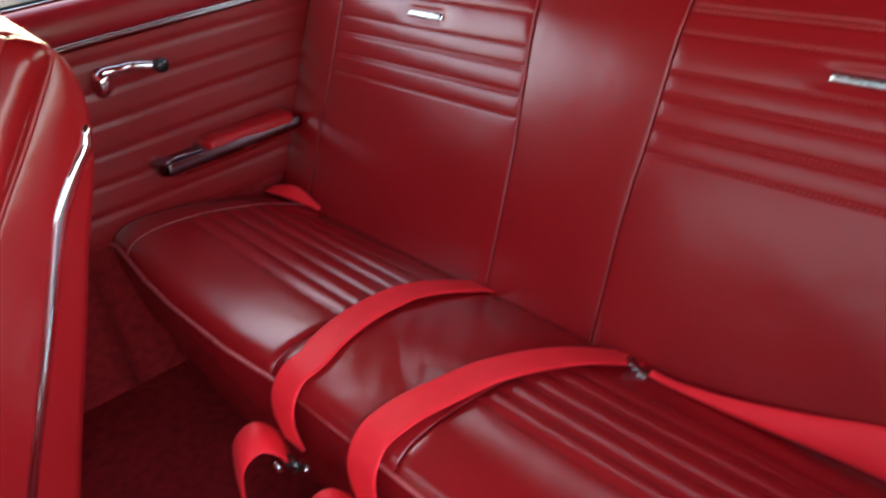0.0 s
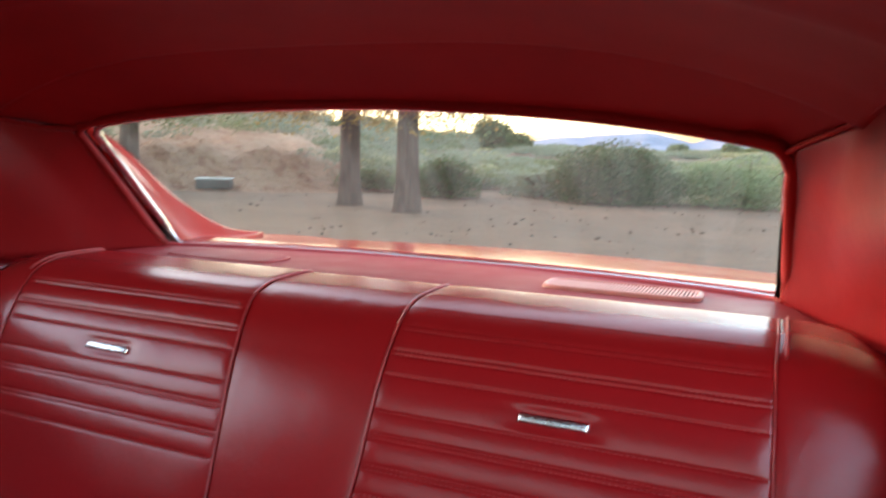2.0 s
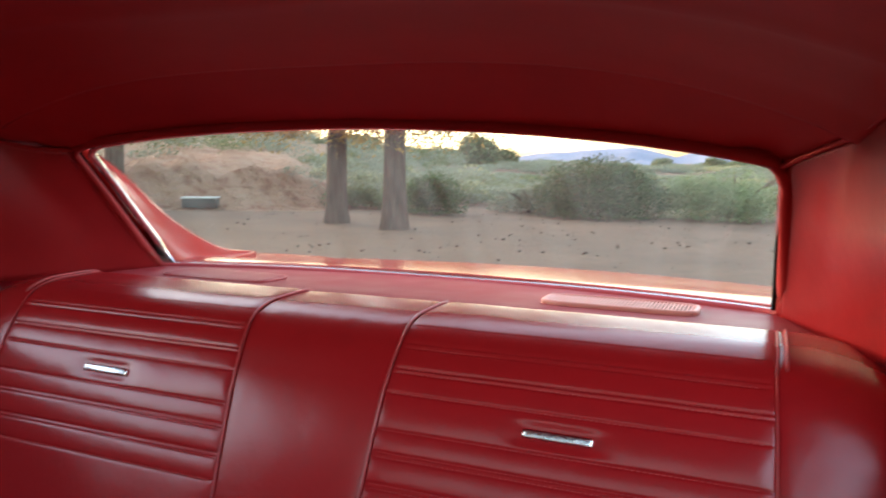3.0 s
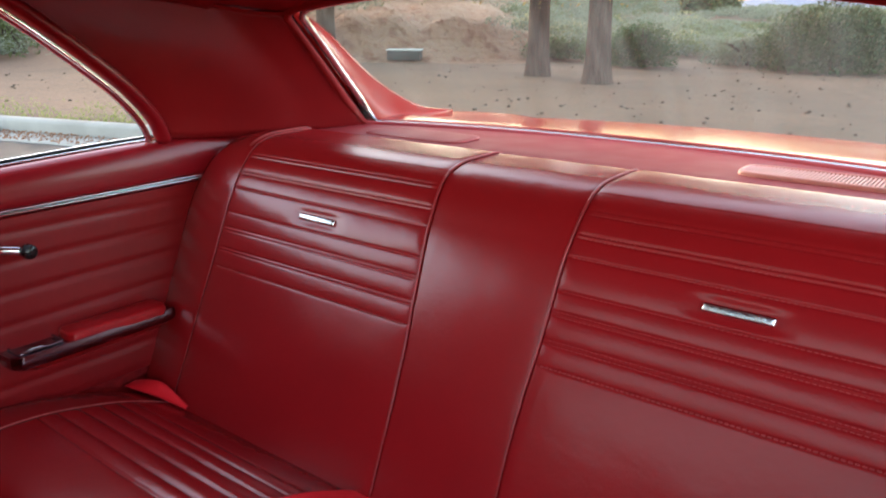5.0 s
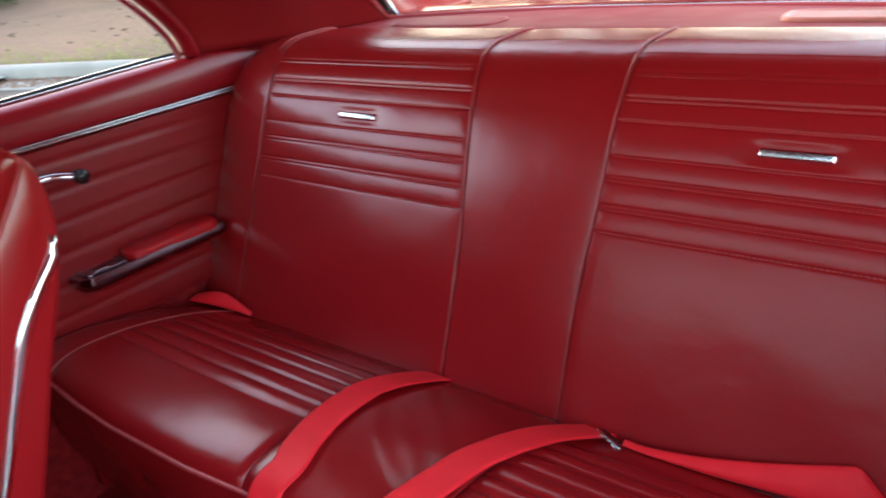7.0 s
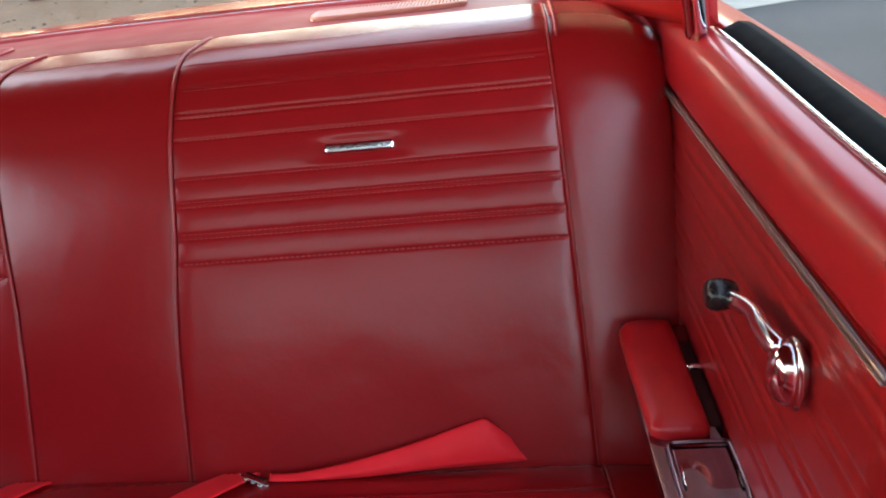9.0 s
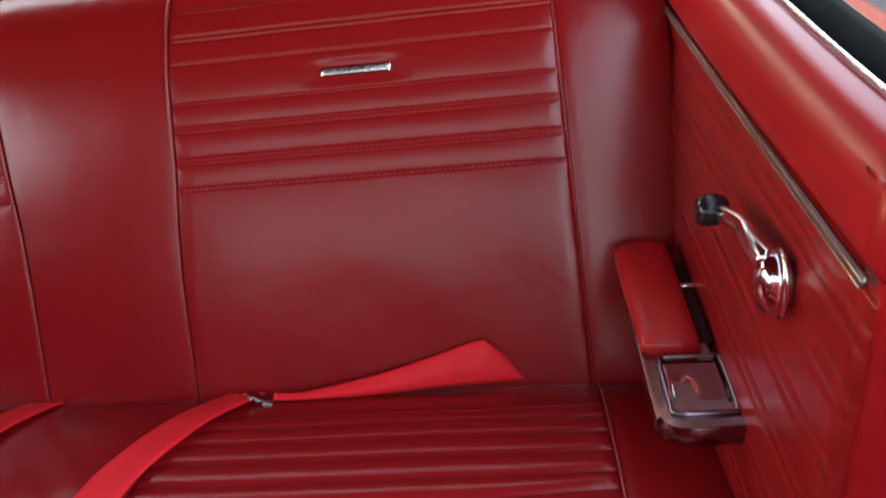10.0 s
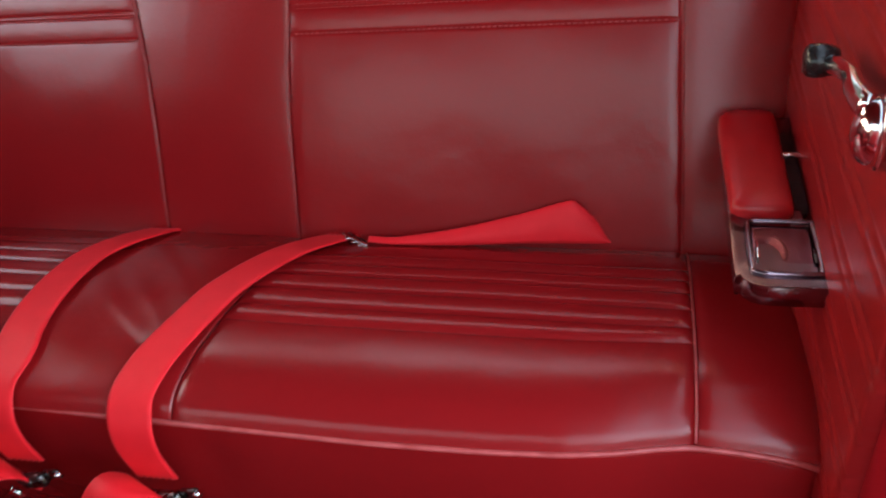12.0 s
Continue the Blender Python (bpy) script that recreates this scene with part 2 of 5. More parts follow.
leaf_green = leaf_mat("green_leaf", (0.026, 0.056, 0.013), (0.060, 0.098, 0.026))
leaf_shrub = leaf_mat("shrub_leaf", (0.040, 0.060, 0.020), (0.084, 0.105, 0.040), 0.18)
leaf_olive = leaf_mat("olive_leaf", (0.080, 0.098, 0.036), (0.130, 0.145, 0.060))
# sage greyed and lightened so the leaf colour carries the haze
leaf_sage_haze = leaf_mat("sage_leaf", (0.130, 0.145, 0.095), (0.185, 0.195, 0.140))
leaf_straw = leaf_mat("straw_leaf", (0.24, 0.22, 0.10), (0.34, 0.30, 0.16))
leaf_pine = leaf_mat("pine_leaf", (0.045, 0.065, 0.025), (0.12, 0.12, 0.045))
leaf_grass = leaf_mat("grass_blade", (0.12, 0.17, 0.03), (0.24, 0.24, 0.07))
# amber puts the low sun's glow and bloom into the leaf colour
leaf_amber_glow = leaf_mat("backlit_leaf", (0.16, 0.11, 0.035), (0.42, 0.24, 0.06))
# green made paler, with haze worked into the colour
leaf_pale_haze = leaf_mat("pale_green_leaf", (0.15, 0.185, 0.080), (0.21, 0.245, 0.125))
leaf_litter = leaf_mat("litter_leaf", (0.15, 0.075, 0.045), (0.24, 0.13, 0.08))


# ---------------------------------------------------------------- mesh helpers
def raw(name, verts, faces, mat, parent=None, label="", smooth=True):
    me = bpy.data.meshes.new(name)
    me.from_pydata([tuple(map(float, v)) for v in verts], [], [tuple(map(int, f)) for f in faces])
    if smooth:
        me.polygons.foreach_set("use_smooth", [True] * len(me.polygons))
    me.materials.append(mat)
    me.update()
    ob = new(name, me)
    if parent:
        ob.parent = parent
        ob.matrix_parent_inverse = parent.matrix_world.inverted()
    if label:
        ob["label"] = label
    return ob


def thing(name, origin, label, category, group="", kind=""):
    e = new(name)
    e.empty_display_size = 0.05
    e.location = origin
    e.matrix_world = Matrix.Translation(origin)
    return tagged(e, label, category, group, kind)


def part(name, bm, mat, parent, label="", smooth=True):
    me = bpy.data.meshes.new(name)
    bmesh.ops.recalc_face_normals(bm, faces=bm.faces)
    bm.to_mesh(me)
    bm.free()
    if smooth:
        me.polygons.foreach_set("use_smooth", [True] * len(me.polygons))
    me.materials.append(mat)
    ob = new(name, me)
    if parent:
        ob.parent = parent
        ob.matrix_parent_inverse = parent.matrix_world.inverted()
    if label:
        ob["label"] = label
    return ob


def sheet(name, P, mat, parent=None, label="", back=None, flip=False):
    """A grid of points (nu, nv, 3) as a smooth sheet; back: the offset of its rear side, which closes it to a solid."""
    P = np.asarray(P, float)
    nu, nv = P.shape[:2]
    idx = np.arange(nu * nv).reshape(nu, nv)
    q = np.stack([idx[:-1, :-1], idx[1:, :-1], idx[1:, 1:], idx[:-1, 1:]], -1).reshape(-1, 4)
    if flip:
        q = q[:, ::-1]
    V = P.reshape(-1, 3)
    F = list(map(tuple, q))
    if back is not None:
        n = nu * nv
        V = np.vstack([V, V + np.asarray(back, float)])
        F += [tuple(f[::-1] + n) for f in q]
        ring = list(idx[:, 0]) + list(idx[-1, 1:]) + list(idx[::-1, -1][1:]) + list(idx[0, ::-1][1:-1])
        for a, b in zip(ring, ring[1:] + ring[:1]):
            f = (b, a, a + n, b + n)
            F.append(f[::-1] if flip else f)
    return raw(name, V, F, mat, parent, label)


def smooth_line(pts, n):
    """n points along a Catmull-Rom line through pts, evenly spaced by length."""
    p = np.asarray(pts, float)
    p = np.vstack([2 * p[0] - p[1], p, 2 * p[-1] - p[-2]])
    out = []
    for i in range(1, len(p) - 2):
        t = np.linspace(0, 1, 24, endpoint=False)[:, None]
        a, b, c, d = p[i - 1], p[i], p[i + 1], p[i + 2]
        out.append(0.5 * (2 * b + (c - a) * t + (2 * a - 5 * b + 4 * c - d) * t**2 + (3 * b - a - 3 * c + d) * t**3))
    out = np.vstack(out + [p[-2][None]])
    s = np.concatenate([[0], np.cumsum(np.linalg.norm(np.diff(out, axis=0), axis=1))])
    u = np.linspace(0, s[-1], n)
    return np.stack([np.interp(u, s, out[:, k]) for k in range(p.shape[1])], -1)


def sweep(name, pts, section, mat, parent=None, label="", up=(0, 0, 1), closed=False, ups=None, scale=None):
    """A closed cross-section (list of (side, up) offsets) drawn along a line."""
    pts = np.asarray(pts, float)
    n, m = len(pts), len(section)
    V, F = [], []
    for i in range(n):
        a = pts[(i - 1) % n] if closed else pts[max(i - 1, 0)]
        b = pts[(i + 1) % n] if closed else pts[min(i + 1, n - 1)]
        d = (b - a) / (np.linalg.norm(b - a) + 1e-12)
        u = np.asarray(up if ups is None else ups[i], float)
        side = np.cross(d, u)
        side /= np.linalg.norm(side) + 1e-12
        u = np.cross(side, d)
        k = 1.0 if scale is None else scale[i]
        for s, h in section:
            V.append(pts[i] + side * s * k + u * h * k)
    for i in range(n if closed else n - 1):
        j = (i + 1) % n
        for k in range(m):
            l = (k + 1) % m
            F.append((i * m + k, i * m + l, j * m + l, j * m + k))
    if not closed:
        F.append(tuple(range(m))[::-1])
        F.append(tuple((n - 1) * m + k for k in range(m)))
    return raw(name, V, F, mat, parent, label)


def ring(r, n=8, ry=None):
    return [(r * math.cos(2 * math.pi * k / n), (ry or r) * math.sin(2 * math.pi * k / n)) for k in range(n)]


def flat(w, h):
    """A strap's section with rounded edges."""
    top = [(-w * 0.96, h)] + [(w * (k / 6.0 - 1) * 0.92, h * (1.8 if k % 2 else 0.75)) for k in range(1, 12)] + [(w * 0.96, h)]
    return [(-w, 0)] + top + [(w, 0), (w * 0.96, -h), (0, -h), (-w * 0.96, -h)]


def rbox(name, size, centre, mat, parent=None, label="", bevel=0.004, seg=2, m=None):
    bm = bmesh.new()
    bmesh.ops.create_cube(bm, size=1.0)
    bmesh.ops.scale(bm, vec=size, verts=bm.verts)
    if bevel:
        bmesh.ops.bevel(bm, geom=list(bm.edges), offset=bevel, segments=seg, profile=0.5, affect="EDGES")
    if m is not None:
        bmesh.ops.transform(bm, matrix=m, verts=bm.verts)
    bmesh.ops.translate(bm, vec=centre, verts=bm.verts)
    return part(name, bm, mat, parent, label, smooth=bevel > 0 and seg > 1)


def smoothstep(a, b, v):
    t = np.clip((np.asarray(v, float) - a) / (b - a), 0, 1)
    return t * t * (3 - 2 * t)


def mirror(P, s):
    P = np.array(P, float)
    P[..., 0] *= s
    return P


# ---------------------------------------------------------------- setting: the cabin
# rear window outline, right half (x, y, z)
WIN_SIDE = [(0.530, 0.345, 0.896), (0.529, 0.300, 0.945), (0.527, 0.250, 1.000), (0.525, 0.200, 1.052), (0.520, 0.163, 1.092)]


def win_bottom(x):
    k = (x / 0.528) ** 2
    return np.array([x, 0.345 + 0.092 * (1 - k), 0.896 + 0.001 * (1 - k)])


def win_top(x):
    k = abs(x / 0.490)
    return np.array([x, 0.150 + 0.040 * (1 - k**2), 1.112 + 0.030 * (1 - k**2.8) - 0.0145 * x - 0.0012])


def window_loop(grow=0.0, dy=0.0, dz=0.0):
    pts = [win_bottom(x) for x in np.linspace(-0.528, 0.528, 25)]
    pts += [np.array(p) for p in WIN_SIDE[1:-1]] + [np.array(p) for p in ((0.5235, 0.180, 1.073), (0.5160, 0.163, 1.089), (0.5060, 0.154, 1.099))]
    pts += [win_top(x) for x in np.linspace(0.490, -0.490, 25)]
    pts += [np.array((-0.510, 0.151, 1.112))]
    pts += [np.array((-p[0], p[1], p[2])) for p in [(0.5250, 0.158, 1.100)] + WIN_SIDE[-2:0:-1]]
    P = np.array(pts)
    c = np.array([0, 0.29, 1.02])
    P = P + (P - c) / np.linalg.norm(P - c, axis=1)[:, None] * grow
    P[:, 1] += dy
    P[:, 2] += dz
    return P


# ceiling: vinyl headliner stretched over bows, with seams across
BOW = [(0.19, 1.146), (0.03, 1.214), (-0.22, 1.235), (-0.50, 1.250), (-0.80, 1.240), (-1.00, 1.222), (-1.14, 1.195)]
EDGE = [(0.19, 0.505, 1.098), (0.15, 0.515, 1.098), (0.09, 0.562, 1.110), (0.03, 0.588, 1.122), (-0.05, 0.600, 1.131), (-0.20, 0.604, 1.139),
        (-0.50, 0.606, 1.146), (-0.95, 0.600, 1.140), (-1.14, 0.585, 1.125)]



def head_z(x, y):
    by, bz = np.array(BOW)[::-1].T
    ey, ex, ez = np.array(EDGE)[::-1].T
    zc, xe, ze = np.interp(y, by, bz), np.interp(y, ey, ex), np.interp(y, ey, ez)
    return ze + (zc - ze) * (1 - np.minimum(np.abs(x) / xe, 1) ** 3.2)


def head_x(y):
    ey, ex, _ = np.array(EDGE)[::-1].T
    return np.interp(y, ey, ex)


def head_edge(x):
    """Rear edge of the headliner: the window's header and, outside it, the rounded corners."""
    a = abs(x)
    if a <= 0.490:
        return win_top(x) + np.array([0, 0, 0.004])
    return np.array([x, 0.150 + 0.012 * (a - 0.490) / 0.055, 1.114 - (0.030 if x > 0 else 0.014) * ((a - 0.490) / 0.055) ** 1.5])


us = np.linspace(-1, 1, 61)
rows = []
ys = np.concatenate([np.linspace(1, 0, 14), -np.array([0.003, 0.008]), -np.linspace(0.02, 1.0, 70)])
for k in ys:
    line = []
    for u in us:
        if k >= 0:                       # from the window's header forward to the first seam
            top = head_edge(0.545 * u)
            x0, y0 = top[0], top[1]
            x1, y1 = (head_x(0.03) + 0.010) * u, 0.03
            x, y = x0 + (x1 - x0) * (1 - k), y0 + (y1 - y0) * (1 - k)
            z = top[2] * k + head_z(x1, 0.03) * (1 - k) + 0.004 * math.sin(math.pi * k)
        else:
            y = 0.03 + 1.17 * k
            x = (head_x(y) + 0.010) * u
            z = float(head_z(x, y)) - 0.004 * max(0.0, abs(u) - 0.95) / 0.05
            z -= 0.007 * math.exp(-(0.03 - y) / 0.05)
            for sy in (-0.20 - 0.22 * x * x, -0.50, -0.85):
                z -= 0.005 * math.exp(-abs(y - sy) / 0.018)
        line.append((x, y, z))
    rows.append(line)
ceiling = sheet("ceiling", rows, cloth, back=(0, 0, 0.012))
tagged(ceiling, "dark red vinyl headliner stretched over the roof bows", "headliner", kind="structure")


# sail panels between the rear window and the quarter windows
QUARTER = [(0.674, -0.026, 0.898), (0.664, -0.048, 0.940), (0.644, -0.100, 0.992), (0.626, -0.162, 1.040), (0.612, -0.232, 1.092), (0.604, -0.310, 1.146)]


def coons(B, T, L, R):
    """A surface between four lines: B, T (from left to right), L, R (from bottom to top)."""
    nu, nv = len(B), len(L)
    u = np.linspace(0, 1, nu)[:, None, None]
    v = np.linspace(0, 1, nv)[None, :, None]
    return ((1 - v) * B[:, None] + v * T[:, None] + (1 - u) * L[None] + u * R[None]
            - ((1 - u) * (1 - v) * B[0] + u * (1 - v) * B[-1] + (1 - u) * v * T[0] + u * v * T[-1]))


def sail(s, name):
    L = smooth_line([(0.534, 0.345, 0.890)] + [(p[0] + 0.006, p[1], p[2]) for p in WIN_SIDE[1:-1]] + [(0.530, 0.145, 1.096 if s > 0 else 1.110)], 24)
    R = smooth_line(QUARTER, 24)
    B = smooth_line([L[0], (0.588, 0.240, 0.888), (0.642, 0.110, 0.890), R[0]], 24)
    T = smooth_line([L[-1], (0.562, 0.092, 1.112), (0.588, 0.025, 1.125), (0.602, -0.120, 1.140), R[-1]], 24)
    ob = sheet(name, mirror(coons(B, T, L, R), s), panel_vinyl, back=(0.02 * s, 0.012, 0))
    tagged(ob, "dark red vinyl sail panel beside the rear window", "pillar trim", kind="structure")
    edge = smooth_line([(p[0] - 0.004, p[1] - 0.004, p[2]) for p in QUARTER], 40)
    sweep("window_moulding", mirror(edge, s), ring(0.012, 10, 0.017) if s < 0 else ring(0.006, 10, 0.012), paint, ob, "glossy red moulding along the quarter window", up=(s, 0, 0))
    # right edge made thicker, further forward, to imitate a pale sky reflection
    off, rad = ((0.010, -0.019, -0.008), 0.0055) if s < 0 else ((-0.002, -0.007, -0.002), 0.010)
    sweep("chrome_edge", mirror(edge + np.array(off), s), ring(rad, 12), chrome, ob, "chrome edge of the quarter window, thickened on the right for a reflection")
    sweep("welt", mirror(T + np.array([-0.002, 0, -0.001]), s), ring(0.0035, 6), cloth, ob)
    return ob


sail(-1, "wall_sail_left")
sail(1, "wall_sail_right")

# rear window
w_rows = []
for k in np.linspace(0, 1, 14):
    line = []
    for u in np.linspace(-1, 1, 41):
        b, t = win_bottom(0.534 * u), win_top(0.500 * u)
        p = b * (1 - k) + t * k
        p[0] = u * np.interp(k, [0, 0.25, 0.5, 0.75, 1], [0.545, 0.542, 0.538, 0.534, 0.522])
        p[1] += 0.014 + 0.012 * math.sin(math.pi * k)
        line.append(p)
    w_rows.append(line)
rear_window = thing("window_1", (0, 0.39, 0.9), "wide curved rear window with chrome and red trim", "window", kind="structure")
pane = sheet("pane", w_rows, glass, rear_window, back=(0, 0.004, 0.003))
pane.visible_shadow = False
sweep("window_frame", window_loop(0.013, -0.002, 0.0), ring(0.010, 10, 0.008), cloth, rear_window, "red garnish moulding", up=(0, -1, 0.8), closed=True)
seal = window_loop(0.011, 0.012, 0.001)
seal[:, 0] -= 0.008 * smoothstep(-0.50, -0.53, seal[:, 0])
seal[:, 0] -= 0.008 * smoothstep(0.50, 0.53, seal[:, 0]) * smoothstep(1.06, 0.98, seal[:, 2])
sweep("rubber_seal", seal, ring(0.0045, 8), rubber, rear_window, "black rubber seal", up=(0, -1, 0.8), closed=True)
lo = window_loop(0.010, 0.030, 0.002)
sweep("chrome_reveal", lo, ring(0.0085, 10, 0.0060), chrome, rear_window, "chrome reveal moulding", up=(0, -1, 0.9), closed=True,
      scale=0.4 + 0.8 * smoothstep(0.90, 0.93, lo[:, 2]))


# quarter panels
def quarter(s, name, y_front):
    wall = thing(name, (0.67 * s, -0.2, 0.25), "red pleated vinyl side panel below the quarter window", "side panel", kind="structure")
    # pleated vinyl field
    zz = np.linspace(0.43 if s > 0 else 0.505, 0.816, 320)
    yy = np.linspace(y_front, 0.16, 46)
    grooves = [0.792, 0.746, 0.700, 0.654, 0.606, 0.556, 0.506, 0.456, 0.406, 0.356]
    rows = []
    for y in yy:
        line = []
        for z in zz:
            x = 0.658 - 0.010 * math.sin(math.pi * (z - 0.2) / 0.62)
            for g in grooves:
                d = z - g - 0.003 * math.sin(3 * y + g * 20)
                if s > 0:
                    x += 0.0012 * math.exp(-((d - 0.007) / 0.0032) ** 2) + 0.0012 * math.exp(-((d + 0.007) / 0.0032) ** 2)
                else:
                    x += 0.0016 * math.exp(-((d / 0.007) ** 2))
            x += (0.0006 if s > 0 else 0.0012) * math.sin(21 * y + 9 * z) * math.sin(7 * y - 13 * z)
            line.append((x * s, y, z))
        rows.append(line)
    sheet("pleated_panel", rows, panel_vinyl, wall, back=(0.03 * s, 0, 0))
    rows = [[((0.664 - 0.004 * math.sin(4 * y)) * s, y, z) for z in np.linspace(0.14, 0.428 if s > 0 else 0.503, 12)] for y in np.linspace(y_front, 0.16, 20)]
    sheet("lower_trim", rows, carpet, wall, "dark red carpet along the bottom", back=(0.03 * s, 0, 0))
    # bright strip
    strip = [(0.654 * s, y, 0.826) for y in np.linspace(y_front + 0.006, 0.150, 30)]
    sweep("trim_strip", strip, [(-0.002, -0.0030), (0.002, -0.0030), (0.002, -0.0020), (0.0008, -0.0015), (0.0008, 0.0005), (0.002, 0.0010), (0.002, 0.0028), (-0.002, 0.0030)], strip_metal, wall, "narrow grey metal strip")
    # left ridges are thicker and chrome to imitate that side's brighter reflection
    for dz in (-0.0025, 0.0025):
        sweep("trim_strip_ridge", [(p[0] - 0.0020 * s, p[1], p[2] + dz) for p in strip], ring(0.0008 if s > 0 else 0.0014, 6), strip_metal if s > 0 else chrome, wall, "ridge of the strip, chrome on the left for its reflection")
    # painted sill
    prof = smooth_line([(0.662, 0.826), (0.655, 0.834), (0.654, 0.850), (0.657, 0.871), (0.664, 0.887), (0.673, 0.8945), (0.684, 0.897)], 22)
    yy = np.linspace(y_front, 0.20, 40)
    rows = []
    for y in yy:
        d = -0.010 * smoothstep(-0.05, -0.42, y)
        rows.append([(s * (px + 0.0015 * math.sin(9 * y)), y, pz + d * (pz - 0.826) / 0.07) for px, pz in prof])
    sheet("sill", rows, paint, wall, "glossy red painted window sill", back=(0.012 * s, 0, -0.006))
    ys = np.linspace(y_front, -0.035, 30)
    zs = 0.899 - 0.010 * smoothstep(-0.05, -0.42, ys)
    sweep("chrome_strip", [(0.686 * s, y, z) for y, z in zip(ys, zs)], ring(0.0018, 8, 0.0015), chrome, wall, "chrome window sill strip")
    sweep("weatherstrip", [(0.702 * s, y, z - 0.002) for y, z in zip(ys, zs)], [(-0.016, -0.008), (0.014, -0.008), (0.015, 0.005), (0.004, 0.007), (-0.010, 0.001)], rubber, wall, "black rubber weatherstrip")
    sweep("outer_chrome_strip", [(0.718 * s, y, z) for y, z in zip(ys, zs)], ring(0.0020, 8, 0.002), chrome, wall, "outer chrome window strip")
    return wall


quarter(1, "wall_right", -0.492)
quarter(-1, "wall_left", -0.500)

# front door on the passenger side, the dash end and the pillars that close the cabin
door = thing("door_1", (-0.69, -1.05, 0.25), "closed red front passenger door", "car door", kind="structure")
yy = np.linspace(-1.52, -0.503, 30)
rows = [[(-0.660 + 0.006 * math.sin(60 * z), y, z) for z in np.linspace(0.50, 0.816, 40)] for y in yy]
sheet("door_panel", rows, panel_vinyl, door, back=(-0.05, 0, 0), flip=True)
sheet("lower_trim", [[(-0.668, y, z) for z in np.linspace(0.15, 0.497, 8)] for y in yy], carpet, door, "dark red carpet along the bottom", back=(-0.05, 0, 0), flip=True)
prof = smooth_line([(0.662, 0.818), (0.655, 0.835), (0.654, 0.858), (0.658, 0.876), (0.668, 0.884), (0.690, 0.888)], 16)
sheet("door_sill", [[(-px, y, pz) for px, pz in prof] for y in yy], paint, door, back=(-0.012, 0, -0.006))
sweep("chrome_strip", [(-0.694, y, 0.889) for y in yy], ring(0.0055, 8, 0.004), chrome, door)
# driver's door, swung open; unseen, added to block light from that side
door2 = thing("door_2", (0.70, -1.52, 0.25), "open red driver's door, unseen and added to block light", "car door", kind="structure")
hinge = Matrix.Translation((0.700, -1.520, 0)) @ pose(0, 0, 0, 0, 0, -66)
def swung(rows):
    return [[tuple(hinge @ Vector(p)) for p in line] for line in rows]
yy = np.linspace(0.0, 1.02, 30)
sheet("door_panel", swung([[(0.004 + 0.006 * math.sin(60 * z), y, z) for z in np.linspace(0.26, 0.816, 40)] for y in yy]), panel_vinyl, door2, back=tuple(hinge.to_3x3() @ Vector((0.05, 0, 0))))
sheet("door_sill", swung([[(px - 0.650, y, pz) for px, pz in prof] for y in yy]), paint, door2, back=tuple(hinge.to_3x3() @ Vector((0.05, 0, -0.006))))
sweep("chrome_strip", [tuple(hinge @ Vector((0.044, y, 0.889))) for y in yy], ring(0.0055, 8, 0.004), chrome, door2)
for s, nm in ((-1, "wall_pillar_left"), (1, "wall_pillar_right")):
    ob = sweep(nm, smooth_line([(0.70 * s, -1.70, 0.90), (0.655 * s, -1.42, 1.03), (0.605 * s, -1.13, 1.145)], 14), ring(0.035, 12, 0.028), paint)
    tagged(ob, "red painted windscreen pillar", "pillar", kind="structure")
    ys = np.linspace(-1.14, -0.29, 40)
    ob = sweep(nm.replace("pillar", "roof_rail"), [(s * (head_x(y) + 0.012), y, head_z(0.63, y) + 0.002) for y in ys], ring(0.020, 12, 0.016), cloth)
    tagged(ob, "red vinyl covered roof rail over the side windows", "roof rail", kind="structure")
dash = rbox("wall_front", (1.36, 0.34, 0.87), (0, -1.78, 0.625), panel_vinyl, bevel=0.03, seg=3)
tagged(dash, "red vinyl dashboard and bulkhead closing the cabin", "dashboard", kind="structure")
# unseen windscreen, added with a tint that dims light from ahead
rows = []
for k in np.linspace(0, 1, 8):
    w = 0.70 - 0.10 * k
    rows.append([(w * u, -1.70 + 0.55 * k - 0.12 * (1 - k) * (1 - u * u), 0.90 + 0.285 * k) for u in np.linspace(-1, 1, 25)])
screen = sheet("window_2", rows, tinted_glass, back=(0, -0.004, 0.003))
screen.visible_shadow = False
tagged(screen, "lightly tinted curved windscreen", "window", kind="structure")
rows = [[(x, y, 0.215 + 0.010 * math.sin(9 * x) * math.sin(7 * y) + 0.10 * math.exp(-(x / 0.13) ** 4)) for x in np.linspace(-0.73, 0.73, 60)] for y in np.linspace(-1.75, 0.1, 70)]
tagged(sheet("floor", rows, carpet, back=(0, 0, -0.03), flip=True), "dark red cut pile carpet over the transmission tunnel", "carpet", kind="structure")
# door jamb on the driver's side
jamb = smooth_line([(0.660, -0.494), (0.664, -0.506), (0.682, -0.516), (0.730, -0.520), (0.800, -0.512), (0.860, -0.498)], 24)
rows = []
for z in np.linspace(0.16, 0.872, 40):
    r = smoothstep(0.80, 0.872, z)
    rows.append([(x, y + 0.020 * r * r, z) for x, y in jamb])
ob = sheet("door_jamb", rows, paint, back=(0, 0.02, 0), flip=True)
tagged(ob, "glossy red painted door jamb", "door jamb", kind="structure")
rbox("trim_step", (0.14, 1.10, 0.03), (0.74, -1.05, 0.19), steel, bevel=0.006)
bpy.data.objects["trim_step"]["kind"] = "structure"
tagged(bpy.data.objects["trim_step"], "metal door sill plate", "sill plate")

